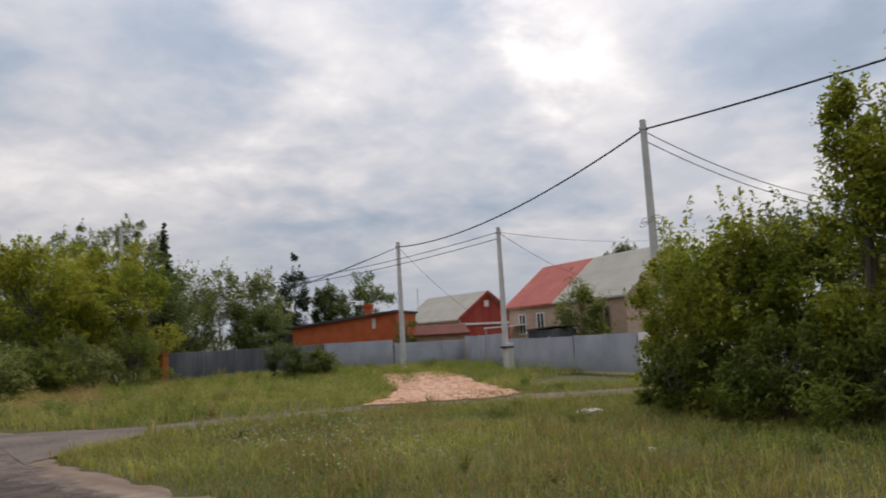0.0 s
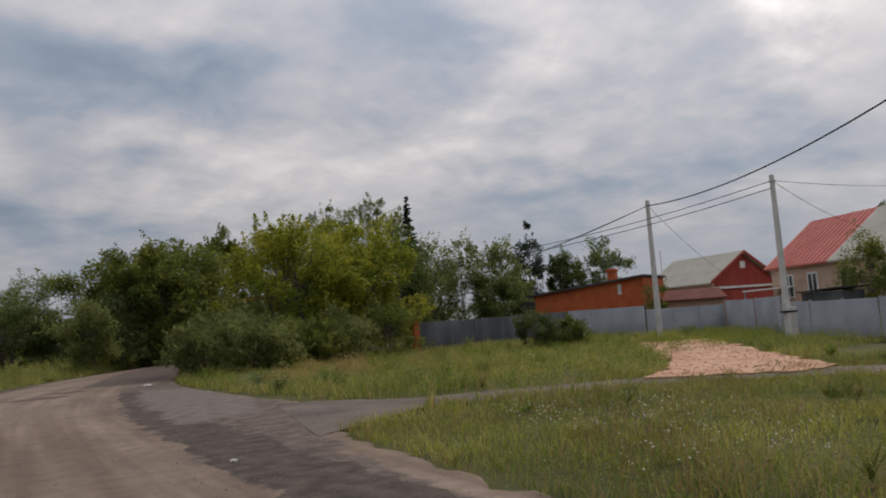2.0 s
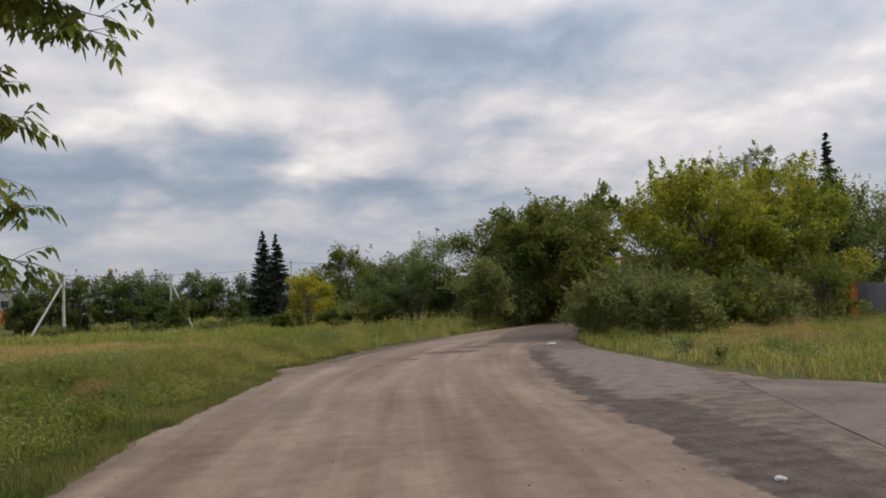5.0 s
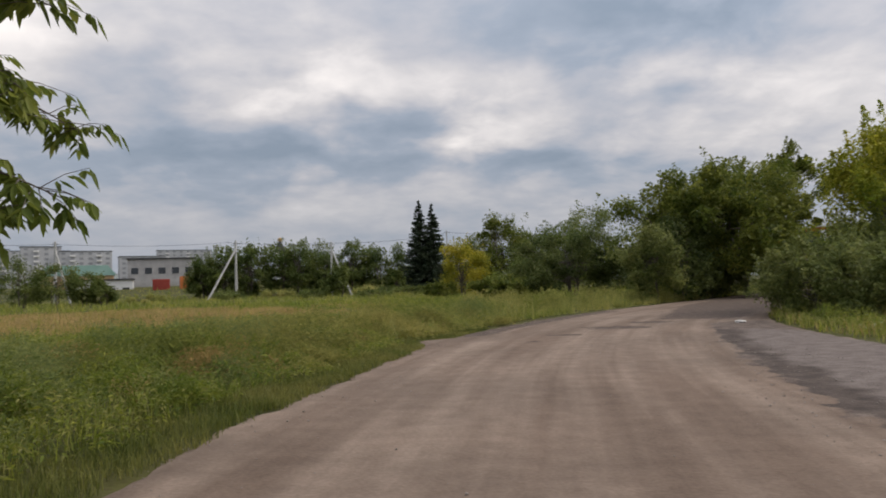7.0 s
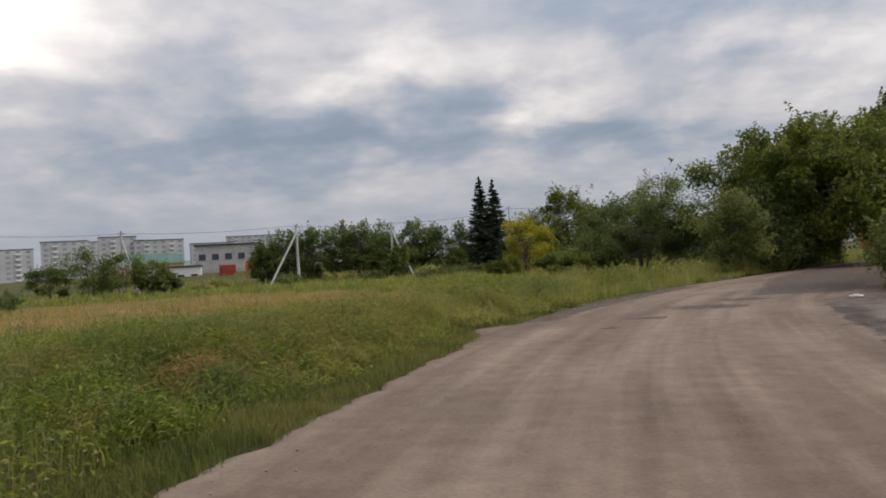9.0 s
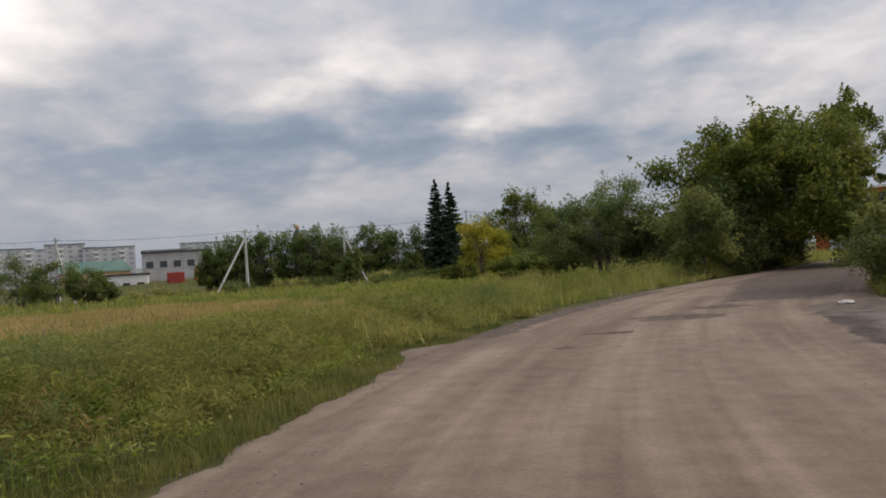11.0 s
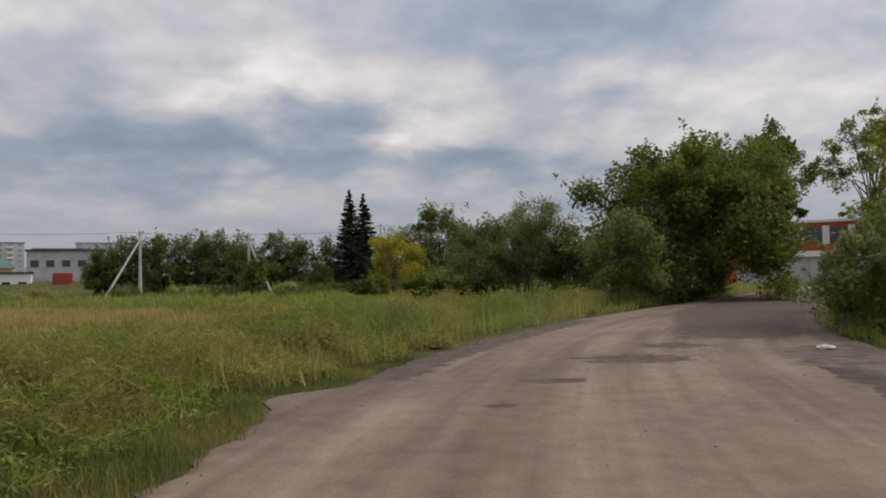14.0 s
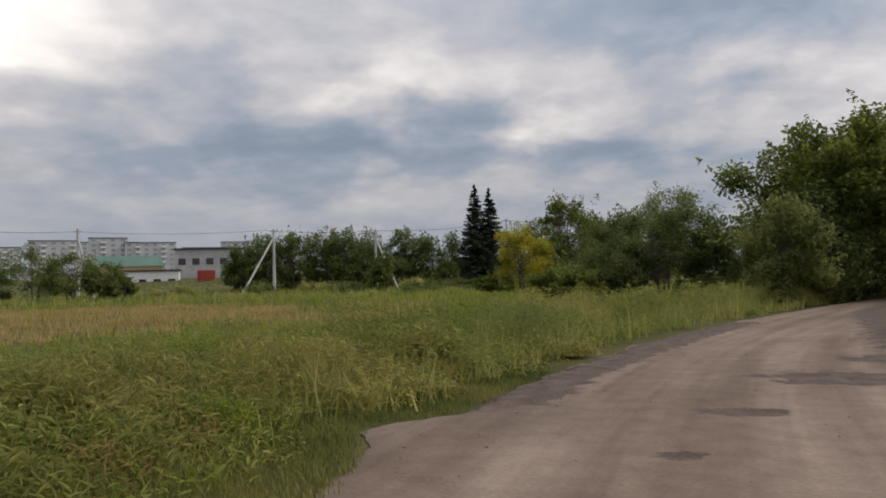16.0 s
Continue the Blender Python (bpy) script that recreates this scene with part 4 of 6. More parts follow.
def more_weeds():
    """Copies of a few weeds, strewn along the verges."""
    kinds = [weed(-9.0, 28.0, 0.5, 0.5, M_WEED, "low leafy dark green herb", 600, 0.08), weed(-8.0, 30.0, 0.75, 0.45, M_WEED, "upright leafy green weed", 420, 0.08),
             weed(-10.5, 29.0, 0.7, 0.5, M_GRASS_PALE, "pale feathery seeding weed", 420, 0.06), weed(-11.0, 31.5, 0.45, 0.6, M_LEAF_WILLOW, "grey-green wormwood tuft on the verge", 600, 0.07),
             weed(-7.0, 30.5, 0.6, 0.5, M_GRASS_DRY, "dry brown-tipped weed on the verge", 320, 0.06)]
    for m, x0, x1, y0, y1, lo, hi, pick in ((110, -13, 4, 7, 46, 0.7, 1.5, (0, 1, 1, 2, 2, 3, 3, 4)), (60, 6.5, 22, -6, 14, 0.4, 0.75, (0, 2, 3, 4)), (80, 9, 36, 15, 38, 0.7, 1.25, (0, 1, 2, 3, 4, 4)),
                                            (40, -2, 20, 36, 62, 0.9, 1.6, (1, 2, 3))):
        px, py = rng.uniform(x0, x1, m), rng.uniform(y0, y1, m)
        lx = np.interp(py, [p[1] for p in ROAD_L], [p[0] for p in ROAD_L])
        for x, y in zip(px, py):
            if not road_mask(np.array([x]), np.array([y]), 0.9)[0] or (x < 4 and x < np.interp(y, [p[1] for p in ROAD_L], [p[0] for p in ROAD_L]) - 9):
                continue
            s = rng.uniform(lo, hi)
            copy_thing(kinds[rng.choice(pick)], pose(x, y, 0, 0, 0, rng.uniform(0, 360)) @ Matrix.Diagonal((s, s, s * rng.uniform(0.8, 1.2), 1)))


more_weeds()


def flower_stuff():
    cs = []
    for cx, cy, m, s in ((9.6, 25.9, 170, 0.5), (10.1, 21.0, 190, 0.5), (10.5, 27.4, 90, 0.4), (7.5, 10.6, 40, 0.3), (6.9, 8.3, 40, 0.3), (6.8, 5.8, 40, 0.3), (8.9, 8.8, 60, 0.3), (11.0, 19.5, 80, 0.5), (9.7, 23.4, 120, 0.4), (10.2, 27.0, 260, 0.5), (12.0, 24.5, 320, 0.6), (8.8, 24.0, 160, 0.4), (7.3, 9.6, 160, 0.35), (8.3, 8.2, 140, 0.5), (9.3, 9.7, 120, 0.5), (6.2, 6.5, 90, 0.4), (7.9, 6.4, 140, 0.6)):
        cs.append(np.column_stack([rng.normal(cx, s, m), rng.normal(cy, s, m), rng.uniform(0.2, 0.5, m)]))
    c = np.concatenate(cs)
    v, f = leaf_arrays(c, 0.024, 0.0, 0.8)
    tagged(mesh_object("white_flowers", v, f, M_FLOWER), "small white wild flowers among the grass", "flowers", "", "stuff")


flower_stuff()

def leaflet_arrays(roots, length, wide):
    """Lance-shaped leaflets folded along the midrib; a row holds the root and the direction."""
    n = len(roots)
    p, d = roots[:, :3], roots[:, 3:]
    s = (length * rng.uniform(0.7, 1.25, n))[:, None]
    side = np.cross(d, rng.normal(0, 0.5, (n, 3)) + [0, 0, 1.0])
    side /= np.linalg.norm(side, axis=1)[:, None] + 1e-6
    nor = np.cross(side, d)
    w = (wide * rng.uniform(0.75, 1.25, n) * 0.5)[:, None]
    sag = np.array([0, 0, -1.0]) * s
    a, m1, m2, tip = p, p + d * s * 0.32 - nor * w * 0.5, p + d * s * 0.68 - nor * w * 0.4 + sag * 0.05, p + d * s + sag * 0.16
    verts = np.stack([a, m1 + side * w + nor * w * 0.6, m2 + side * w * 0.75 + nor * w * 0.4, tip, m2 - side * w * 0.75 + nor * w * 0.4, m1 - side * w + nor * w * 0.6, m1, m2], 1).reshape(-1, 3)
    i = np.arange(n)[:, None] * 8
    faces = np.concatenate([i + t for t in ([0, 1, 6], [6, 1, 2], [6, 2, 7], [7, 2, 3], [7, 3, 4], [6, 7, 4], [6, 4, 5], [0, 6, 5])], 1).reshape(-1, 3)
    return verts, faces


# overhanging roadside maple; its hanging branches reach over the road
def overhanging_maple():
    t = thing("maple_tree", pose(-7.0, 14.6, 0), "ash-leaved maple with branches hanging over the road", "tree")
    base = np.array([-7.0, 14.6, 0])
    pieces, leaflets = [], []
    k = np.linspace(0, 1, 8)
    trunk = np.stack([0.5 * k**2, 0.1 * np.sin(k * 3), -0.2 + 7.5 * k], -1)
    pieces.append(tube_arrays(trunk, 0.19 * (1 - 0.8 * k) + 0.01, 10))
    tips = [((-3.7, 15.35, 2.35), 1.9), ((-4.3, 15.05, 3.1), 2.6), ((-4.2, 15.2, 2.1), 2.0), ((-1.1, 14.3, 5.7), 4.8), ((-0.75, 14.4, 5.65), 5.0), ((-1.5, 14.2, 5.55), 4.8), ((-3.7, 14.2, 4.2), 3.4), ((-3.6, 15.0, 3.9), 3.4), ((-2.3, 14.0, 5.3), 4.2),
            ((-1.4, 14.3, 5.9), 4.8), ((-0.8, 14.5, 6.6), 5.2), ((-2.8, 15.5, 5.2), 4.2), ((-2.0, 13.2, 5.8), 4.6),
            ((-4.2, 16.4, 3.2), 2.8), ((-3.1, 13.8, 5.0), 4.0), ((-1.0, 13.8, 6.3), 5.0), ((-1.8, 14.6, 5.7), 4.6), ((-2.6, 14.4, 5.0), 4.2), ((0.2, 14.6, 6.3), 5.4), ((-0.2, 14.0, 6.0), 5.2), ((-0.5, 14.2, 6.3), 5.2), ((-0.4, 13.9, 6.9), 5.6), ((-4.2, 15.4, 3.4), 2.8), ((-1.6, 13.6, 6.4), 5.2)]
    for tip, z0 in tips:
        tip = np.array(tip) - base
        q = np.linspace(0, 1, 9)[:, None]
        p0 = np.array([0.1, 0.05, z0 + 0.4])
        limb = p0 + (tip - p0) * q + np.array([0, 0, 0.55]) * np.sin(q * np.pi) + np.array([0, 0.25 * math.sin(tip[0] * 5), 0]) * np.sin(q * np.pi)
        pieces.append(tube_arrays(limb, 0.045 * (1 - q[:, 0]) + 0.004, 5))
        for _ in range(46):
            s = rng.uniform(0.42, 1.0)
            c = np.array([np.interp(s, q[:, 0], limb[:, i]) for i in range(3)])
            e = c + rng.normal(0, 0.26, 3) * [1, 1, 0.35] + [0, 0, -0.05]
            pieces.append(tube_arrays(np.stack([c, (c + e) / 2 + [0, 0, 0.03], e]), [0.005, 0.004, 0.002], 4))
            # pairs of leaflets hanging from the twig, and one at its end
            ax = (e - c) / (np.linalg.norm(e - c) + 1e-6)
            sd = np.cross(ax, [0, 0, 1.0])
            sd /= np.linalg.norm(sd) + 1e-6
            for u, side in ((0.35, 1), (0.4, -1), (0.6, 1), (0.65, -1), (0.85, 1), (0.9, -1), (1.0, 0)):
                w = sd * side * rng.uniform(0.6, 1.1) + ax * rng.uniform(0.3, 0.8) + [0, 0, -rng.uniform(0.35, 1.0)]
                leaflets.append(np.r_[c + (e - c) * u, w / np.linalg.norm(w)])
    v, f = join_arrays(pieces)
    mesh_object("trunk", v, f, M_BARK, t, smooth=True)
    v, f = leaflet_arrays(np.array(leaflets), 0.165, 0.066)
    mesh_object("foliage", v, f, M_LEAF_NEAR, t, "dark green pointed hanging leaves")
    d = rng.normal(size=(60, 3))
    d /= np.linalg.norm(d, axis=1)[:, None]
    cen = d * [2.9, 3.6, 2.1] * rng.uniform(0.3, 1, 60)[:, None] + [-0.6, 0.0, 7.6]
    w = rng.integers(0, 60, 9000)
    v, f = leaf_arrays(cen[w] + rng.normal(0, 0.5, (9000, 3)), 0.14, 0.5, 0.42)
    mesh_object("crown", v, f, M_LEAF_NEAR, t)


overhanging_maple()

# shrubs and trees beside the start of the walk
tree("maple_shrub", 14.9, 3.7, 3.9, 1.35, 0.0, 0.12, 26000, M_LEAF_MAPLE, "dense green maple shrub by the road", "shrub", trunk_r=0.05, blobs=60, blob_r=0.15, stems=4)
tree("maple_shrub", 16.6, 2.2, 4.1, 1.6, 0.0, 0.12, 20000, M_LEAF_DARK, "dense dark green maple shrub", "shrub", trunk_r=0.05, blobs=50, blob_r=0.16, stems=3)
tree("maple_tree", 13.9, 0.3, 5.6, 1.6, 0.0, 0.13, 32000, M_LEAF_MAPLE, "young maple with bright upper leaves", "tree", trunk_r=0.08, blobs=70, blob_r=0.13, stems=3, top=0.75)
tree("maple_tree", 14.2, 0.0, 6.9, 0.5, 3.6, 0.12, 3600, M_LEAF_MAPLE, "slender young maple with bright leaves", "tree", trunk_r=0.04, blobs=34, blob_r=0.14, top=0.3, shoots=0.15)
tree("maple_tree", 13.8, 1.1, 6.2, 0.45, 3.4, 0.12, 3000, M_LEAF_MAPLE, "slender young maple with bright leaves", "tree", trunk_r=0.04, blobs=32, blob_r=0.14, top=0.3, shoots=0.15)
tree("maple_tree", 12.9, -2.2, 4.9, 1.9, 0.0, 0.13, 30000, M_LEAF_MAPLE, "dense maple beside the road", "tree", trunk_r=0.09, blobs=60, blob_r=0.15, stems=3, top=0.8)
tree("maple_tree", 19.0, -2.6, 7.2, 2.6, 0.4, 0.15, 10000, M_LEAF_DARK, "tall dark maple behind the shrubs", "tree", trunk_r=0.12, blobs=55, blob_r=0.15, stems=2)
tree("maple_shrub", 16.9, 5.3, 3.9, 1.1, 0.0, 0.12, 14000, M_LEAF_MAPLE, "green maple shrub around the pole", "shrub", trunk_r=0.04, blobs=45, blob_r=0.16, stems=3)
# added low shrubs; their dark leaf colour stands in for shade under the maples
for x, y, h, r in ((13.3, 2.6, 1.7, 1.1), (12.7, 0.7, 1.8, 1.2), (12.2, -1.2, 1.7, 1.2), (14.4, 4.6, 1.5, 0.9), (11.9, -3.0, 1.7, 1.2)):
    tree("filler_shrub", x, y, h, r, 0.0, 0.12, 6500, M_LEAF_DARK, "low filler shrub, dark for the shade under the maples", "shrub", trunk_r=0.03, blobs=36, blob_r=0.2, stems=3)
for x, y, h in ((11.4, 1.6, 1.0), (11.9, 0.2, 0.9), (12.6, 3.0, 0.8), (11.2, -1.4, 0.9)):
    weed(x, y, h, 0.8, M_WEED, "dark leafy weed under the shrubs", 700, 0.1)

# the yellowing clump inside the bend
tree("yellowing_maple", 18.3, 41.4, 8.2, 4.2, 0.0, 0.2, 42000, M_LEAF_YELLOW, "broad yellow-green maple thicket tree", trunk_r=0.14, blobs=70, blob_r=0.14, stems=4)
tree("yellowing_maple", 22.8, 41.6, 8.3, 4.2, 0.0, 0.2, 38000, M_LEAF_YELLOW, "yellow-green maple in the thicket", trunk_r=0.14, blobs=65, blob_r=0.14, stems=4)
tree("maple_tree", 23.0, 46.5, 9.2, 4.2, 0.8, 0.2, 16000, M_LEAF_MAPLE, "taller green maple behind the thicket", trunk_r=0.16, blobs=65, blob_r=0.13, stems=3)
tree("willow_shrub", 12.2, 36.6, 2.9, 2.3, 0.0, 0.15, 22000, M_LEAF_WILLOW, "grey-green willow shrub at the road's bend", "shrub", trunk_r=0.05, blobs=80, blob_r=0.15, stems=5)
tree("willow_shrub", 12.8, 33.4, 2.3, 2.0, 0.0, 0.15, 16000, M_LEAF_WILLOW, "low grey-green willow shrub by the road", "shrub", trunk_r=0.04, blobs=70, blob_r=0.16, stems=5)
tree("willow_shrub", 14.8, 38.6, 3.6, 2.3, 0.0, 0.15, 14000, M_LEAF_WILLOW, "tall grey-green willow shrub in the thicket", "shrub", trunk_r=0.05, blobs=60, blob_r=0.16, stems=5)
tree("willow_shrub", 15.8, 34.6, 2.4, 2.0, 0.0, 0.15, 12000, M_LEAF_DARK, "low dark shrub before the thicket", "shrub", trunk_r=0.04, blobs=55, blob_r=0.16, stems=5)
tree("willow_shrub", 18.2, 36.0, 2.6, 2.2, 0.1, 0.15, 13000, M_LEAF_WILLOW, "low grey-green willow shrub", "shrub", trunk_r=0.04, blobs=45, blob_r=0.17, stems=5)
tree("willow_shrub", 21.8, 36.4, 2.9, 2.0, 0.1, 0.15, 9000, M_LEAF_DARK, "dark low shrub beside the fence end", "shrub", trunk_r=0.04, blobs=40, blob_r=0.17, stems=5)

# dark wood on the outer side of the bend
tree("maple_tree", 15.4, 63.0, 9.5, 6.6, 0.0, 0.3, 56000, M_LEAF_DARK, "large dark green maple overhanging the road", trunk_r=0.28, shoots=0.18, lean=(1.4, 0.0), blobs=150, blob_r=0.115, stems=3)
tree("maple_tree", 19.6, 69.5, 10.6, 4.8, 0.8, 0.28, 26000, M_LEAF_DARK, "dark green maple overhanging the road", trunk_r=0.24, blobs=60, blob_r=0.12, stems=2)
tree("maple_tree", 21.3, 70.0, 12.0, 3.0, 3.6, 0.28, 12000, M_LEAF_DARK, "slim dark maple leaning over the road", trunk_r=0.22, lean=(4.0, 0.0), blobs=40, blob_r=0.11, top=0.7)
# added skirt of shrubs: the maple's shadowed base is put into their leaf colour
for x, y, h, r in ((13.0, 58.6, 5.4, 2.6), (15.6, 62.2, 5.6, 2.5), (18.6, 66.6, 5.0, 2.3)):
    tree("filler_shrub", x, y, h, r, 0.0, 0.24, 7000, M_LEAF_DEEP, "dense filler shrub, dark for the shade under the big maple", "shrub", trunk_r=0.05, shoots=0.18, blobs=60, blob_r=0.16, stems=4)
tree("young_maple", 10.6, 55.4, 4.9, 2.0, 0.0, 0.2, 11000, M_LEAF_WILLOW, "young yellow-green maple at the verge", trunk_r=0.06, blobs=40, blob_r=0.16, stems=3, top=0.6)
tree("willow_bush", 7.2, 69.0, 5.5, 5.2, 0.0, 0.2, 34000, M_LEAF_DEEP, "rounded dark willow bush in the field", "shrub", trunk_r=0.08, blobs=110, blob_r=0.12, stems=5, shoots=0.08)
tree("yellow_bush", -2.2, 93.0, 6.2, 3.2, 0.0, 0.24, 12000, M_LEAF_GOLD, "golden yellow-green bush in the field", "shrub", trunk_r=0.07, blobs=45, blob_r=0.15, stems=4, shoots=0.18)
tree("maple_tree", 2.4, 102.0, 10.0, 4.6, 0.0, 0.3, 18000, M_LEAF_DARK, "green maple beyond the field", trunk_r=0.16, blobs=55, blob_r=0.14, stems=3, shoots=0.18, top=0.75)
tree("maple_tree", 9.5, 106.0, 9.8, 5.6, 0.0, 0.3, 18000, M_LEAF_FAR, "green maple beyond the field", trunk_r=0.16, blobs=55, blob_r=0.14, stems=3, shoots=0.18)
tree("maple_tree", 17.0, 118.0, 12.2, 6.6, 0.0, 0.32, 14000, M_LEAF_FAR, "green tree beyond the field", trunk_r=0.18, blobs=55, blob_r=0.14, stems=3, shoots=0.18)
tree("willow_shrub", 3.0, 84.0, 2.6, 2.8, 0.05, 0.22, 6000, M_LEAF_DARK, "low green willow scrub in the field", "shrub", trunk_r=0.04, blobs=40, blob_r=0.18, stems=4)

# hedge of field trees with a spire of spruces
for x, y, h, r in ((-47.0, 132, 7.6, 3.2), (-43.6, 133, 9.2, 3.6), (-39.5, 134, 9.4, 3.4), (-35, 136, 9.0, 3.4), (-31, 135, 9.6, 3.2), (-27, 137, 8.8, 3.4), (-22.5, 138, 9.0, 3.4),
                   (-18.5, 139, 8.6, 3.2), (-15.0, 143, 8.8, 2.8), (-48.5, 134, 5.4, 2.2), (-6, 165, 9.0, 3.6), (-1, 165, 9.0, 3.6), (-20.4, 113, 4.8, 1.5), (-25, 132, 4.5, 2.2), (-14.6, 134, 4.0, 1.6),
                   (-45.0, 136, 9.0, 3.2), (-41.8, 137, 9.6, 3.4), (-37.2, 138, 9.6, 3.4), (-33, 139, 9.8, 3.4), (-29, 140, 9.4, 3.4), (-24.6, 141, 9.2, 3.4), (-20.5, 142, 9.2, 3.2)):
    tree("field_tree", x, y, h, r, 0.0, 0.42, 4200, M_LEAF_FAR, "dense green tree in the far hedge", trunk_r=0.14, blobs=36, blob_r=0.17, group="far hedge", stems=2, top=0.7, shoots=0.2)


def spruce(name, x, y, h, r, needle, label, fullness=1.0, low=0.03):
    """A conifer: whorls of drooping boughs with needle sprays, shorter towards the tip."""
    t = thing(name, pose(x, y, 0), label, "tree", "spruces")
    k = np.linspace(0, 1, 6)
    pos, limbs = [], [tube_arrays(np.stack([0 * k, 0 * k, -0.2 + (h + 0.1) * k], -1), 0.016 * h * (1 - k) + 0.02, 7)]
    for z0 in np.arange(low, 0.985, 0.026):
        for i in range(3 + int(20 * (1 - z0))):
            a = rng.uniform(0, 6.283)
            z = min(z0 + rng.uniform(-0.013, 0.013), 0.985)
            l = r * (1 - z) * rng.uniform(0.7, 1.12) + 0.05
            q = np.linspace(0.03, 1, 14) ** 0.65
            p = np.stack([math.cos(a) * l * q, math.sin(a) * l * q, z * h - 0.3 * l * q + 0.2 * l * q**3], -1)
            limbs.append(tube_arrays(p[[0, 4, 9, 13]], [0.03, 0.022, 0.014, 0.006], 4))
            reps = np.repeat(p, int(4 * fullness), axis=0)
            pos.append(reps + rng.normal(0, 0.008 * r + 0.05 * r * (1 - z), reps.shape) * [1, 1, 0.5])
    p = np.concatenate(pos)
    v, f = leaf_arrays(p, needle, 0.25, 0.34)
    mesh_object("crown", v, f, M_NEEDLE, t)
    v, f = join_arrays(limbs)
    mesh_object("trunk", v, f, M_BARK, t, smooth=True)


spruce("spruce_tree", -10.7, 138.6, 16.6, 4.6, 0.4, "tall dark pointed spruce")
spruce("spruce_tree", -8.5, 139.6, 16.2, 4.6, 0.4, "tall dark pointed spruce beside its twin")
spruce("larch_tree", 31.4, 47.5, 11.6, 1.9, 0.2, "slender feathery dark larch behind the thicket", 2.0, 0.1)

# trees behind the fences
for nm, x, y, h, r, m, lab in (("birch_tree", 37, 48.5, 8.4, 2.8, M_LEAF_WILLOW, "grey-green birch behind the fence"),
                               ("birch_tree", 34.0, 49.0, 8.6, 3.0, M_LEAF_WILLOW, "grey-green birch behind the fence"), ("birch_tree", 40.0, 47.0, 9.0, 2.0, M_LEAF_WILLOW, "sparse slender birch behind the fence"),
                               ("garden_tree", 28.0, 44.0, 8.4, 3.0, M_LEAF_FAR, "green garden tree behind the fence"), ("garden_tree", 38.0, 44.6, 5.0, 2.6, M_LEAF_FAR, "low garden tree behind the fence")):
    tree(nm, x, y, h, r + 0.4, 0.0, 0.22, 11000 if r > 1.9 else 7000, m, lab, bark=M_BIRCH if "birch" in nm else None, trunk_r=0.1, blobs=90, blob_r=0.11, top=0.5)
tree("poplar_tree", 63.0, 67.5, 12.6, 2.0, 0.5, 0.3, 12000, M_NEEDLE, "tall dark poplar beyond the houses", trunk_r=0.2, blobs=60, blob_r=0.1)
tree("poplar_tree", 67.0, 66.0, 10.2, 1.8, 0.5, 0.3, 10000, M_LEAF_DEEP, "dark poplar beyond the houses", trunk_r=0.2, blobs=60, blob_r=0.12)
tree("birch_tree", 70.0, 62.0, 10.4, 4.6, 0.3, 0.3, 16000, M_LEAF_FAR, "rounded grey-green tree beyond the houses", bark=M_BIRCH, trunk_r=0.2, blobs=80, blob_r=0.12)
tree("garden_tree", 88.5, 33.5, 14.2, 3.2, 3.0, 0.35, 9000, M_LEAF_DEEP, "dark tree behind the long house", trunk_r=0.25, blobs=45, blob_r=0.14, shoots=0.1)
tree("garden_tree", 60.0, 113.0, 23.0, 6.0, 6.0, 0.4, 12000, M_LEAF_WILLOW, "tall grey-green poplar beyond the road", trunk_r=0.35, blobs=50, blob_r=0.1)
tree("garden_tree", 66.0, 106.0, 25.0, 6.0, 6.0, 0.4, 12000, M_LEAF_WILLOW, "tall grey-green poplar beyond the road", trunk_r=0.35, blobs=50, blob_r=0.1)
tree("garden_shrub", 25.6, 28.6, 2.0, 1.2, 0.0, 0.12, 7000, M_LEAF_DEEP, "leafy dark green shrub before the fence", "shrub", trunk_r=0.03, blobs=40, blob_r=0.18, stems=4)
tree("garden_shrub", 27.4, 27.8, 1.6, 0.9, 0.0, 0.12, 5000, M_LEAF_DARK, "low green shrub before the fence", "shrub", trunk_r=0.03, blobs=30, blob_r=0.18, stems=4)
tree("garden_tree", 42.5, 19.6, 5.0, 1.9, 0.4, 0.16, 9000, M_LEAF_DARK, "dark green garden tree before the brick house", trunk_r=0.08, blobs=50, blob_r=0.15, top=0.6, shoots=0.15)
tree("garden_shrub", 40.4, 32.2, 4.0, 0.8, 0.2, 0.12, 4000, M_LEAF_DARK, "dark narrow shrub at the orange house", "shrub", trunk_r=0.04, blobs=24, blob_r=0.16)
for x, y, h, r in ((1.6, 78, 2.2, 2.6), (-4.6, 90, 1.6, 2.0), (15.5, 80, 6.0, 3.0), (6.0, 93, 4.6, 3.6), (1.8, 66, 1.5, 1.8)):
    tree("willow_shrub", x, y, h, r, 0.0, 0.24, 9000, M_LEAF_DARK if h < 3.3 else M_LEAF_FAR, "green willow scrub along the field", "shrub", trunk_r=0.05, blobs=50, blob_r=0.16, group="field scrub", stems=4, shoots=0.12)
for x, y, h, r in ((-36, 112, 1.2, 2.6), (-30, 116, 1.3, 2.8), (-24, 113, 1.1, 2.4), (-17, 119, 1.4, 3.0), (-11, 116, 1.2, 2.6), (-46, 108, 1.3, 2.6), (-5, 110, 1.5, 3.0), (-14, 104, 1.0, 2.4)):
    tree("bramble_mound", x, y, h, r, 0.0, 0.26, 2600, M_GRASS_PALE if h > 1.25 else M_LEAF_FAR, "low tangled pale green mound of brambles", "shrub", trunk_r=0.03, blobs=30, blob_r=0.2, group="field scrub", stems=3, shoots=0.12)
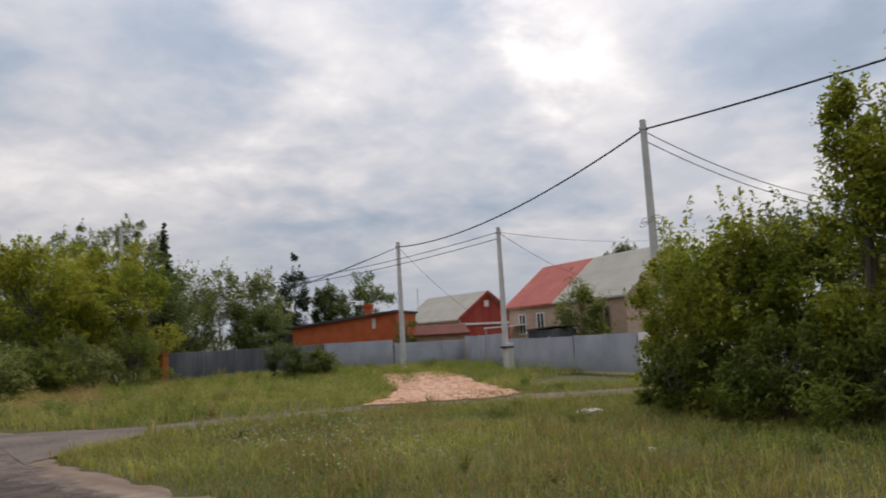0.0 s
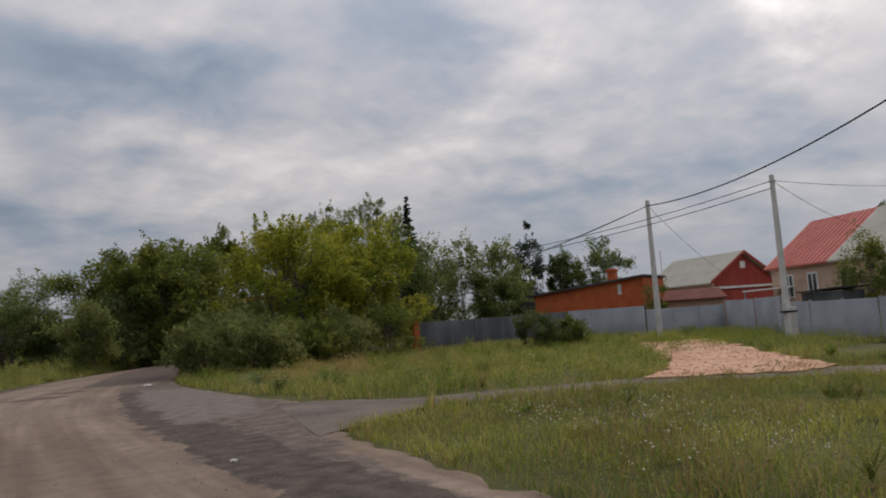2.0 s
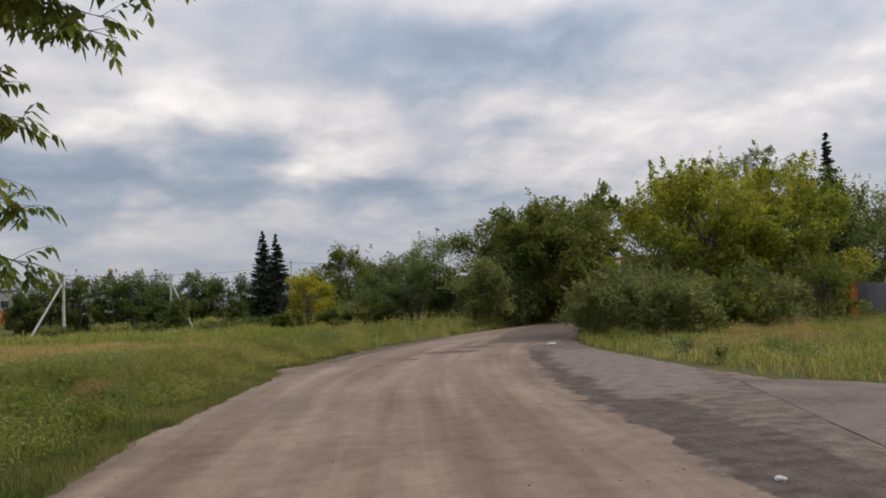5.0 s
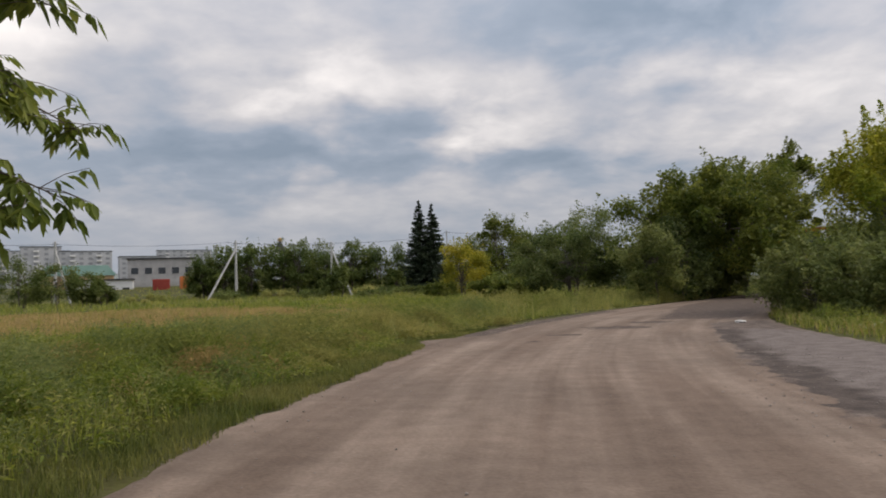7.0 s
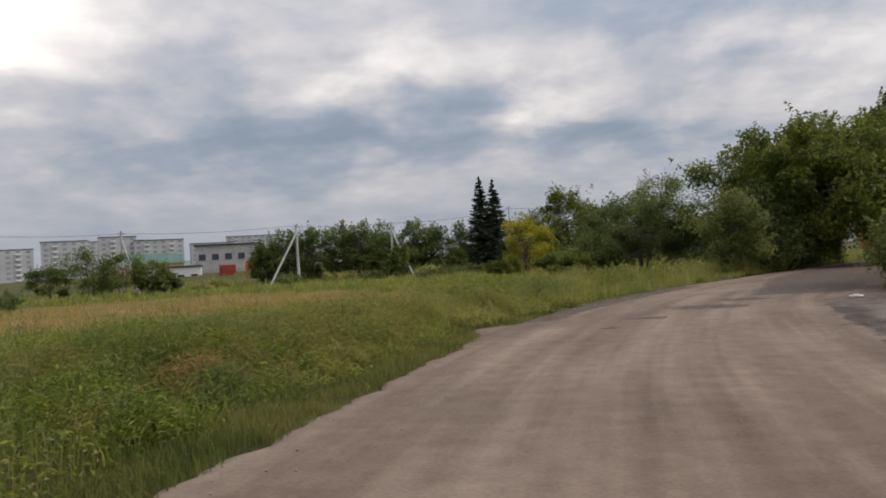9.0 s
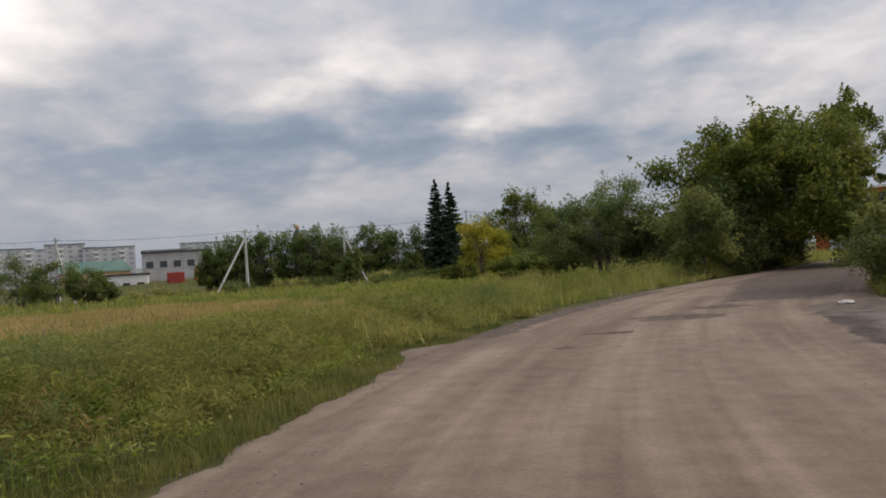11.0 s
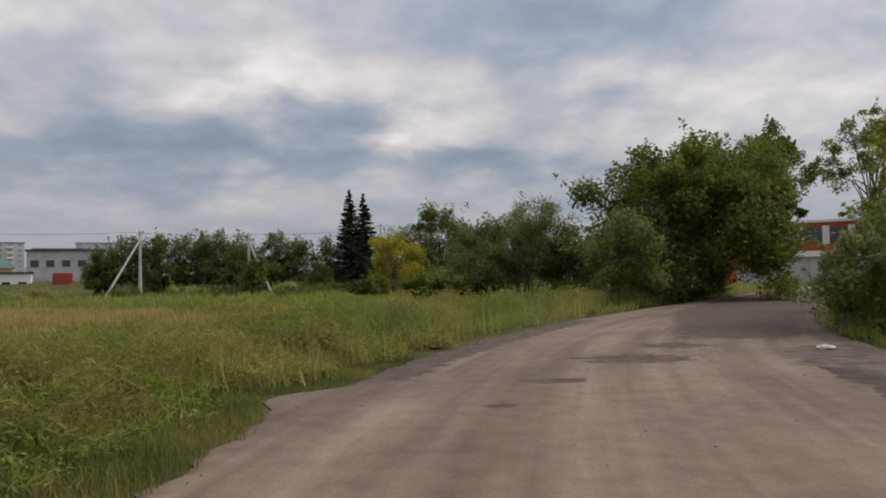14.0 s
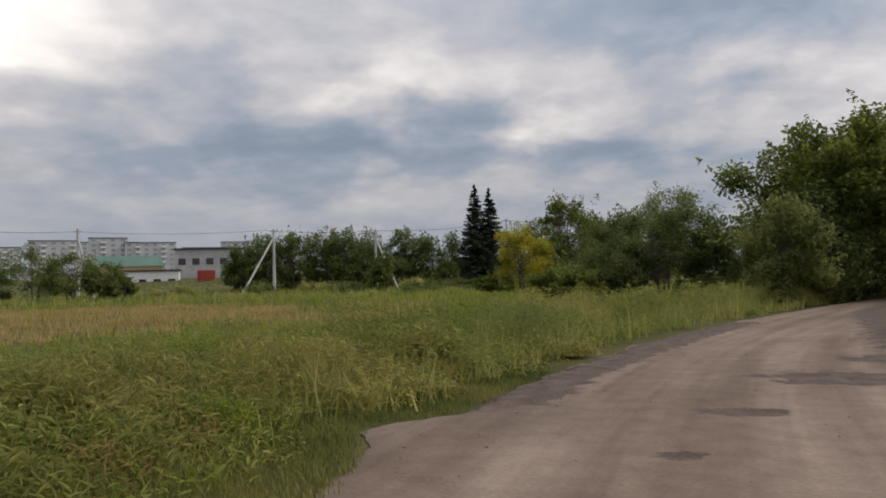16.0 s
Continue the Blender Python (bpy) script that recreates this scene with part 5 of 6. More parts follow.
# scrub in the far field
for x, y, h, r in ((-56, 96, 6.4, 3.6), (-52.5, 97, 6.0, 3.4), (-49, 98, 4.6, 2.6), (-61, 95, 4.6, 2.6), (-46.5, 97, 3.2, 1.8), (-63, 84, 2.8, 2.4), (-70, 120, 3, 3)):
    tree("field_shrub", x, y, h, r, 0.0, 0.26, 5500, M_LEAF_FAR, "dense green scrub in the far field", "shrub", trunk_r=0.08, blobs=40, blob_r=0.16, group="field scrub", stems=3, shoots=0.12)

tree("willow_bush", -30.6, 37.6, 3.0, 2.3, 0.0, 0.16, 12000, M_LEAF_DEEP, "rounded dark bush in the dry field", "shrub", trunk_r=0.05, blobs=70, blob_r=0.14, stems=4, shoots=0.1)
tree("willow_bush", -35.5, 55.0, 1.6, 1.8, 0.0, 0.16, 4000, M_LEAF_FAR, "low green bush in the dry field", "shrub", trunk_r=0.03, blobs=40, blob_r=0.16, stems=4, shoots=0.1)

# ---- poles and cables ----


def pole(x, y, h, r, label, lean=0.0, top_box=True, brace=None, cross=True, mat=None):
    t = thing("utility_pole", pose(x, y, 0, lean, 0, rng.uniform(-10, 10)), label, "utility pole", "utility poles")
    bm = bmesh.new()
    r1 = r * 0.62
    vs = []
    for z, q in ((-0.3, r), (h, r1)):
        for sx, sy in ((-1, -0.8), (1, -0.8), (1, 0.8), (-1, 0.8)):
            vs.append(bm.verts.new((sx * q, sy * q, z)))
    for a, b, c, d in ((0, 1, 5, 4), (1, 2, 6, 5), (2, 3, 7, 6), (3, 0, 4, 7), (4, 5, 6, 7), (3, 2, 1, 0)):
        bm.faces.new((vs[a], vs[b], vs[c], vs[d]))
    bmesh.ops.bevel(bm, geom=bm.edges[:], offset=0.02, segments=1, affect="EDGES")
    part("shaft", bm, mat or M_CONCRETE, t)
    if cross:
        box("crossarm", -0.5, -0.04, h - 0.42, 0.5, 0.04, h - 0.34, M_STEEL, t)
        for sx in (-0.42, 0.42):
            bm = bmesh.new()
            bmesh.ops.create_cone(bm, cap_ends=True, segments=8, radius1=0.05, radius2=0.03, depth=0.14, matrix=Matrix.Translation((sx, 0, h - 0.26)))
            part("insulator", bm, M_CERAMIC, t)
    else:
        box("clamp", -r1 * 1.25, -r1 * 1.1, h - 0.32, r1 * 1.25, r1 * 1.1, h - 0.24, M_STEEL, t)
        bm = bmesh.new()
        bmesh.ops.create_cone(bm, cap_ends=True, segments=8, radius1=0.015, radius2=0.015, depth=0.35, matrix=Matrix.Translation((r1 * 1.2, 0, h - 0.25)) @ Euler((0, radians(60), 0)).to_matrix().to_4x4())
        part("hook", bm, M_STEEL, t)
    if brace:
        v, f = tube_arrays([(brace[0], brace[1], -0.2), (0, 0, h * 0.86)], [r * 0.8, r * 0.7], 6)
        mesh_object("brace", v, f, mat or M_CONCRETE, t)
    return t


big = pole(20.9, 7.2, 8.1, 0.17, "tall grey concrete utility pole rising from the shrubs", cross=False)
for dz, rr in ((4.85, 0.36), (4.95, 0.3)):
    ang = np.linspace(0, 2 * math.pi, 19)
    v, f = tube_arrays(np.stack([rr * np.cos(ang), rr * np.sin(ang), dz + 0.12 * np.sin(ang * 2)], -1), np.full(19, 0.009), 5)
    mesh_object("cable_coil", v, f, M_CABLE, big, "black coil of spare cable")
pole(32.55, 26.35, 7.5, 0.15, "slim grey concrete utility pole by the drive", cross=False)
p3 = pole(29.25, 17.55, 6.9, 0.14, "slim grey concrete utility pole with a thick stub foot", cross=False)
box("stub", -0.24, -0.3, -0.1, 0.2, -0.13, 1.35, M_PLASTER, p3, "pale concrete stub strapped to the pole", 0.02)
box("strap", -0.26, -0.32, 1.12, 0.22, 0.14, 1.2, M_CABLE, p3, "black metal strap")
pole(-38.7, 123.5, 9.2, 0.2, "braced concrete pole in the field", brace=(-2.9, -4.5, 0))
pole(-22.1, 117.0, 8.2, 0.18, "braced concrete pole before the far hedge", brace=(3.2, -1.0, 0))
pole(-58.8, 107.8, 8.9, 0.2, "braced concrete pole in the field", brace=(2.6, -1, 0))
pole(-67.8, 85.3, 8.6, 0.17, "thin grey concrete pole in the field")
pole(-7.05, 166, 12.8, 0.2, "distant thin grey utility pole")
pole(-47.5, 139.0, 9.6, 0.16, "distant dark weathered wooden pole", mat=M_WOOD)
pole(62.8, 105, 22.0, 0.3, "tall grey mast beyond the road", cross=False)


def cable(name, pts, r=0.02, sag=0.3, label="black overhead cable between the poles"):
    out = []
    for a, b in zip(pts[:-1], pts[1:]):
        for q in np.linspace(0, 1, 17):
            c = np.array(a) + (np.array(b) - np.array(a)) * q
            c[2] -= 4 * sag * q * (1 - q)
            out.append(c)
    keep = [out[0]] + [q for p, q in zip(out, out[1:]) if np.linalg.norm(q - p) > 1e-4]
    v, f = tube_arrays(keep, np.full(len(keep), r), 5)
    tagged(mesh_object(name, v, f, M_CABLE), label, "cable", "overhead cables")


BIG, P2, P3 = (20.9, 7.2, 7.8), (32.55, 26.35, 7.2), (29.25, 17.55, 6.65)
cable("overhead_cable", [(13.6, -12.0, 7.9), BIG], 0.03, 0.35, "thick black overhead bundle cable")
cable("overhead_cable", [BIG, P2], 0.03, 0.75, "thick black overhead bundle cable")
for dz in (0, -0.3):
    cable("overhead_cable", [P2, (62, 80, 8.0 + dz)], 0.02, 0.6)
    cable("overhead_cable", [(*P3[:2], P3[2] + dz), (34, 45, 6.4 + dz)], 0.018, 0.5)
    cable("house_cable", [(*BIG[:2], 7.75 + dz), (30.0, 3.8, 6.3 + dz)], 0.015, 0.25, "thin grey house supply cable")
cable("house_cable", [P3, (47.0, 21.5, 5.6)], 0.012, 0.25, "thin house supply cable")
cable("house_cable", [P2, (50.5, 33.0, 3.6)], 0.012, 0.25, "thin house supply cable")
cable("house_cable", [P3, (60, 20, 9.0)], 0.012, 0.3, "thin dark overhead cable to a house")
cable("field_cable", [(-40, 123.5, 9.0), (-22.1, 117, 8.0)], 0.02, 0.3)
cable("field_cable", [(-22.1, 117, 8.0), (-7.05, 166, 12.4)], 0.025, 0.6)
cable("field_cable", [(-7.05, 166, 12.4), (30, 190, 13.0)], 0.025, 0.6)
cable("field_cable", [(-40, 123.5, 9.0), (-58.8, 107.8, 8.5)], 0.02, 0.4)
cable("field_cable", [(-58.8, 107.8, 8.5), (-67.8, 85.3, 8.3)], 0.02, 0.4)

# ---- fences ----


def fence(a, b, h, mat, label, panel=2.0, ribbed=True, post_mat=None, wave=0.11):
    """A fence of sheet panels between posts, from a to b."""
    a, b = Vector((*a, 0)), Vector((*b, 0))
    d = b - a
    t = thing("sheet_fence", pose(a.x, a.y, 0, 0, 0, math.degrees(math.atan2(d.y, d.x))), label, "fence", "fences")
    n = max(1, round(d.length / panel))
    w = d.length / n
    for i in range(n + 1):
        box("post", i * w - 0.04, 0.025, -0.2, i * w + 0.04, 0.1, h + 0.04, post_mat or M_STEEL, t, bevel=0.008)
    for i in range(n):
        xs = np.linspace(i * w + 0.012, (i + 1) * w - 0.012, int(w / (wave / 4)) + 1 if ribbed else 3)
        ph = np.floor((xs - i * w) / (wave / 2)).astype(int) % 2 if ribbed else np.zeros(len(xs), int)
        y = np.where(ph, 0.018, 0.0) + 0.02 * math.sin(i * 2.3) - 0.01
        dz = 0.02 * math.sin(i * 5.1)
        front = np.concatenate([np.stack([xs, y, np.full(len(xs), 0.04)], -1), np.stack([xs, y, np.full(len(xs), h + dz)], -1)])
        back_ = front + [0, 0.006, 0]
        m = len(xs)
        j = np.arange(m - 1)
        f1 = np.stack([j, j + 1, m + j + 1, m + j], -1)
        v, f = np.concatenate([front, back_]), np.concatenate([f1, f1[:, ::-1] + 2 * m, np.stack([m + j, m + j + 1, 3 * m + j + 1, 3 * m + j], -1)])
        mesh_object("panel", v, f, mat, t)
    box("rail", 0, 0.028, h * 0.8, d.length, 0.07, h * 0.8 + 0.05, M_STEEL, t)
    return t


fence((32.3, 19.4), (26.2, 10.0), 1.52, M_FENCE, "smooth grey sheet-metal garden fence", 2.2, True)
fence((40.0, 27.0), (32.4, 19.5), 1.8, M_FENCE, "grey sheet-metal fence along the drive", 2.0)
fence((35.45, 29.3), (40.0, 27.1), 1.6, M_FENCE, "ribbed grey gate fence at the drive's end", 1.6)
fence((37.4, 37.4), (35.4, 29.4), 1.85, M_FENCE, "ribbed light grey metal fence with wide panels", 2.7, True, M_FENCE_DARK, 0.2)
fence((25.9, 39.2), (37.5, 37.45), 1.8, M_FENCE_DARK, "old dark grey board fence", 2.4, True, None, 0.24)
fence((26.1, 9.9), (23.2, 2.0), 1.55, M_PLASTER, "pale concrete-panel garden fence", 2.0, False)
post = box("gate_post", 25.3, 38.8, -0.2, 25.7, 39.2, 2.15, M_ORANGE, None, "", 0.02)
tagged(post, "orange-red painted square gate post", "post")

# ---- houses ----


def window(parent, u, z, w, h, side=0.0, trim=None):
    """A framed window set in the wall at y = side of its house."""
    win = box("window", u - w / 2, side - 0.03, z, u + w / 2, side + 0.05, z + h, M_GLASS, parent, "dark framed window")
    bm = bmesh.new()
    t = 0.09
    for x0, z0, x1, z1 in ((u - w / 2 - t, z - t, u + w / 2 + t, z), (u - w / 2 - t, z + h, u + w / 2 + t, z + h + t), (u - w / 2 - t, z, u - w / 2, z + h),
                           (u + w / 2, z, u + w / 2 + t, z + h), (u - 0.03, z, u + 0.03, z + h)):
        box_into(bm, x0, side - 0.07, z0, x1, side + 0.02, z1)
    part("window_frame", bm, trim or M_WHITE, win)
    return win


def gable_roof(parent, x0, x1, y0, y1, eave, ridge, mat, over=0.35, thick=0.12, label="", ribs=0.0):
    """Two slopes with thickness, ridge along x."""
    ym = (y0 + y1) / 2
    k = (ridge - eave) / (ym - y0)
    e = eave - over * k
    pieces = []
    bm = bmesh.new()
    for s in (-1, 1):
        ye = ym + s * ((y1 - y0) / 2 + over)
        ps = [(ye, e), (ym, ridge), (ym, ridge + thick), (ye, e + thick)]
        a = [bm.verts.new((x0, y, z)) for y, z in ps]
        b = [bm.verts.new((x1, y, z)) for y, z in ps]
        bm.faces.new(a)
        bm.faces.new(b[::-1])
        for i in range(4):
            j = (i + 1) % 4
            bm.faces.new((a[i], a[j], b[j], b[i]))
    bmesh.ops.recalc_face_normals(bm, faces=bm.faces)
    roof = part("roof", bm, mat, parent, label)
    if ribs:
        run, rise = (y1 - y0) / 2 + over, ridge - e
        rib = box("rib", -0.03, 0, 0, 0.03, math.hypot(run, rise), 0.035, mat, roof)
        tilt = math.degrees(math.atan2(rise, run))
        poses = [pose(x, ym + s * run, e + thick, tilt, 0, 0 if s < 0 else 180) for s in (-1, 1) for x in np.arange(x0 + ribs, x1 - 0.05, ribs)]
        rib.matrix_local = poses[0]
        for q in poses[1:]:
            o = rib.copy()
            scene.collection.objects.link(o)
            o.matrix_local = q
    return roof


def brick_house():
    """The long two-family brick house; x runs along the street side, y into the house."""
    ang = math.degrees(math.atan2(15.1 - 29.6, 43.7 - 51.2))
    L, D = 14.2, 8.0
    t = thing("brick_house", pose(51.5, 30.17, 0, 0, 0, ang), "long pink brick house with a half red, half grey roof", "house")
    box("wall", 0, 0, -0.2, 6.45, 0.3, 4.0, M_BRICK, t, "rough pink brick wall")
    box("wall", 6.5, -0.05, -0.2, L, 0.3, 4.0, M_BRICK, t, "rough pink brick wall")
    box("wall", 0, D - 0.3, -0.2, L, D, 4.0, M_BRICK, t)
    for x in (0, L - 0.3):
        prism("gable_wall", [(0.3, -0.2), (D - 0.3, -0.2), (D - 0.3, 4.0), (D / 2, 7.0), (0.3, 4.0)], 0, 0.3, M_BRICK, t, "brick gable wall in pale courses").matrix_local = \
            Matrix(((0, 1, 0, x), (1, 0, 0, 0), (0, 0, 1, 0), (0, 0, 0, 1)))
    gable_roof(t, -0.35, 6.5, 0, D, 4.05, 7.15, M_ROOF_RED, label="red ribbed metal roof half", ribs=0.5)
    gable_roof(t, 6.52, L + 0.4, 0, D, 4.05, 7.15, M_ROOF_SLATE, label="grey asbestos slate roof half", ribs=0.3)
    box("cornice", 0, -0.09, 3.62, L, -0.02, 3.82, M_BRICK, t, bevel=0.01)
    for u, w in ((2.0, 0.8), (4.5, 0.85), (7.9, 1.1), (12.0, 1.1)):
        window(t, u, 1.75, w, 1.45, -0.04 if u > 7 else 0.0, M_WHITE if u < 7 else M_WOOD)
    return t


def red_gable_house():
    """The small house with a red boarded gable; ridge along x."""
    ang = math.degrees(math.atan2(7.6, 2.4))
    t = thing("gabled_house", pose(54.0, 33.8, 0, 0, 0, ang), "small house with red boarded gable and grey slate roof", "house")
    W, L = 3.1, 8.4
    for s in (-1, 1):
        box("wall", 0.0, s * W - 0.12, -0.2, L, s * W + 0.12, 3.35, M_BRICK, t, "pale brick wall")
    box("wall", 0.12, -W + 0.13, -0.2, 0.4, W - 0.13, 2.7, M_RED, t, "red painted front wall")
    box("wall", L - 0.3, -W + 0.13, -0.2, L, W - 0.13, 3.3, M_BRICK, t)
    n = 30
    for i in range(n):
        y0, y1 = -W + 2 * W * i / n, -W + 2 * W * (i + 1) / n - 0.015
        top = 3.3 + 2.2 * (1 - max(abs(y0), abs(y1)) / W)
        box("board", 0.05, y0, 2.95, 0.11 + 0.012 * (i % 2), y1, top, M_RED, t)
    box("cornice", -0.02, -W, 2.75, 0.14, W, 2.93, M_WHITE, t, "white trim under the gable")
    box("attic_window", 0.0, -0.25, 4.3, 0.06, 0.25, 4.85, M_WHITE, t)
    gable_roof(t, -0.3, L + 0.3, -W, W, 3.4, 5.55, M_ROOF_SLATE, label="pale grey slate roof", ribs=0.3)
    bm = bmesh.new()
    for s in (-1, 1):
        vs = [bm.verts.new(p) for p in ((-0.33, 0, 5.5), (-0.33, 0, 5.72), (-0.33, s * (W + 0.4), 3.35), (-0.33, s * (W + 0.4), 3.12))]
        bm.faces.new(vs)
    r = bmesh.ops.extrude_face_region(bm, geom=bm.faces[:])
    bmesh.ops.translate(bm, verts=[v for v in r["geom"] if isinstance(v, bmesh.types.BMVert)], vec=(0.06, 0, 0))
    bmesh.ops.recalc_face_normals(bm, faces=bm.faces)
    part("bargeboard", bm, M_RED, t, "dark red bargeboards")
    return t


def orange_house():
    """The orange building with a slanting dark roof; x along its front."""
    ax, ay, bx, by = 38.0, 41.2, 41.0, 33.6
    L = math.hypot(bx - ax, by - ay)
    t = thing("orange_house", pose(ax, ay, 0, 0, 0, math.degrees(math.atan2(by - ay, bx - ax))), "low orange plastered house with a slanting dark roof", "house")
    for y in (0, 5.0):
        prism("wall", [(0, -0.2), (L, -0.2), (L, 3.85), (0, 3.1)], y, y + 0.3, M_ORANGE, t, "orange plastered wall")
    box("wall", 0, 0.31, -0.2, 0.3, 4.99, 3.05, M_ORANGE, t)
    box("wall", L - 0.3, 0.31, -0.2, L, 4.99, 3.8, M_ORANGE, t)
    prism("roof", [(-0.5, 3.06), (L + 0.15, 3.87), (L + 0.15, 4.0), (-0.5, 3.19)], -0.35, 5.6, M_ROOF_DARK, t, "thin dark sloping roof")
    ch = box("chimney", 5.0, 2.0, 3.5, 5.6, 2.6, 4.7, M_ORANGE, t, "red brick chimney", 0.02)
    box("cap", 4.93, 1.93, 4.5, 5.67, 2.67, 4.62, M_ORANGE, ch)
    w = box("window", 6.35, -0.04, 2.75, 6.6, 0.05, 3.45, M_PLASTER, t, "narrow pale vent window")
    box("shed", -1.8, 0.8, -0.1, -0.05, 4.5, 2.75, M_ROOF_DARK, t, "dark lean-to shed", 0.03)
    return t


def annex():
    t = thing("annex_shed", pose(44.5, 34.5, 0, 0, 0, math.degrees(math.atan2(-4.2, 3.5))), "low annex with a brown metal roof", "shed")
    box("wall", 0.1, 0.1, -0.2, 4.0, 3.0, 2.0, M_BRICK, t)
    prism("roof", [(-0.3, 2.0), (3.4, 2.75), (3.4, 2.85), (-0.3, 2.1)], -0.2, 4.2, M_ROOF_BROWN, t, "brown metal lean-to roof").matrix_local = \
        Matrix(((0, 1, 0, 0), (1, 0, 0, 0), (0, 0, 1, 0), (0, 0, 0, 1)))
    return t


t = thing("tin_shed", pose(41.2, 22.0, 0, 0, 0, -118), "low dark grey shed behind the fence", "shed")
box("wall", -1.4, 0, -0.1, 1.4, 1.8, 1.9, M_FENCE_DARK, t)
prism("roof", [(-1.6, 1.92), (1.6, 2.05), (1.6, 2.12), (-1.6, 1.99)], -0.2, 2.0, M_ROOF_DARK, t, "dark sheet roof")
t = thing("porch_awning", pose(49.5, 29.2, 0, 0, 0, -60), "white sheet awning on thin posts", "awning")
prism("canopy", [(-1.9, 2.3), (1.9, 2.42), (1.9, 2.52), (-1.9, 2.4)], 0, 1.6, M_WHITE, t, "white sheet canopy")
for u in (-1.75, 1.75):
    for v_ in (0.1, 1.5):
        box("post", u - 0.04, v_ - 0.04, -0.1, u + 0.04, v_ + 0.04, 2.3, M_STEEL, t)
brick_house()
red_gable_house()
orange_house()
annex()


def aerial(x, y, h, z0, label):
    t = thing("roof_aerial", pose(x, y, 0, 0, 0, 30), label, "aerial", "aerials")
    box("mast", -0.025, -0.025, z0, 0.025, 0.025, h, M_STEEL, t)
    for dz, w in ((0.1, 0.7), (0.35, 0.5), (0.6, 0.35)):
        box("rod", -w, -0.015, h - dz - 0.03, w, 0.015, h - dz, M_STEEL, t)


aerial(58.2, 44.5, 6.9, -0.2, "thin television aerial beside the roof")
aerial(55.5, 48.5, 5.6, -0.2, "thin television aerial above the sheds")

# ---- far buildings ----


def block(name, x, y, w, d, h, mat, label, turn=0.0, floors=0, bays=0, roof=None, category="building", sill=1.2, wh=1.5, ww=1.5):
    """A far building: body, flat roof, and a window for each bay of each storey on its front (-y)."""
    t = thing(name, pose(x, y, 0, 0, 0, turn), label, category)
    box("wall", -w / 2, 0, -0.3, w / 2, d, h, mat, t)
    box("roof", -w / 2 - 0.3, -0.3, h, w / 2 + 0.3, d + 0.3, h + 0.35, roof or M_ROOF_DARK, t)
    for i in range(floors):
        for j in range(bays):
            u = -w / 2 + w * (j + 0.5) / bays
            z = h * i / floors + sill
            box("window", u - ww / 2, -0.06, z, u + ww / 2, 0.05, z + wh, M_FAR_PANE if floors > 3 else M_GLASS, t)
            if (j + i * 0) % 3 == 1 and floors > 3:
                box("balcony", u - 1.5, -1.1, z - 1.1, u + 1.5, -0.01, z - 0.1, M_WHITE, t)
    return t


block("grey_workshop", -78.2, 185.9, 15.5, 10, 9.5, M_GREYBRICK, "two-storey grey brick workshop with flat dark roof", 24, 2, 5, None, ww=1.6)
block("white_garage", -85.5, 172, 12, 5, 4.4, M_WHITE, "long low white garage", 24, 1, 4)
for x, y, m, lab in ((-70.5, 168, M_CONTAINER, "red steel container by the workshop"), (-65.3, 170.2, M_CONTAINER_B, "orange steel container by the workshop")):
    t = thing("container", pose(x, y, float(rise(x, y)), 0, 0, 24), lab, "container", "containers")
    box("body", -1.8, 0, -0.1, 1.8, 2.4, 2.3 if m == M_CONTAINER else 2.7, m, t, bevel=0.05)
    for i in range(5):
        box("rib", -1.6 + i * 0.65, -0.06, 0.1, -1.35 + i * 0.65, -0.005, 2.15, m, t)
block("ochre_warehouse", -104, 194, 17, 8, 6.2, M_OCHRE, "ochre warehouse with a green roof", 28, 1, 5, M_GREEN_ROOF)
prism("green_gable_roof", [(-9, 0), (9, 0), (7, 2.4), (-7, 2.4)], -0.3, 8.6, M_GREEN_ROOF).matrix_world = pose(-104, 194, 6.5, 0, 0, 28)
tagged(bpy.data.objects["green_gable_roof"], "sloping green metal roof", "roof", "", "structure")
t = thing("white_shed", pose(-84.5, 99.6, 0, 0, 0, 43.7), "low white shed with a grey gable roof", "shed")
box("wall", -5.0, 0, -0.2, 5.0, 8, 2.3, M_WHITE, t)
prism("gable_wall", [(-5.0, 2.3), (5.0, 2.3), (0, 3.7)], 0.0, 0.2, M_WHITE, t)
prism("roof", [(-5.6, 2.3), (0, 3.85), (5.6, 2.3), (5.6, 2.45), (0, 4.05), (-5.6, 2.45)], -0.5, 8.4, M_ROOF_SLATE, t, "grey gabled roof")
block("flat_shed", -106, 118, 9.6, 8, 5.8, M_GREYBRICK, "grey flat-roofed shed beyond the field", 45, 1, 3, sill=3.2)
for x, y, w, h, turn in ((-345, 385, 56, 23, 42), (-316, 404, 32, 25, 40), (-290, 424, 26, 29, 36), (-268, 445, 22, 31, 34), (-246, 456, 30, 28, 32), (-222, 482, 28, 25, 30), (-392, 346, 26, 21, 46), (-338, 548, 50, 35, 33), (-250, 620, 44, 36, 26)):
    block("apartment_block", x, y, w, 14, h, M_PANEL, "pale panel apartment block with many windows", turn, int(h / 3.0), int(w / 5), None, "apartment block", 1.0, 1.5, 2.2)
t = thing("church_cupola", pose(-60, 227, 0), "small pale tower with a golden cupola", "tower")
box("tower", -1.3, -1.3, -0.2, 1.3, 1.3, 12.5, M_WHITE, t)
bm = bmesh.new()
bmesh.ops.create_cone(bm, cap_ends=True, segments=8, radius1=1.9, radius2=0.3, depth=3.2, matrix=Matrix.Translation((0, 0, 14.1)))
part("spire", bm, M_ROOF_DARK, t)
bm = bmesh.new()
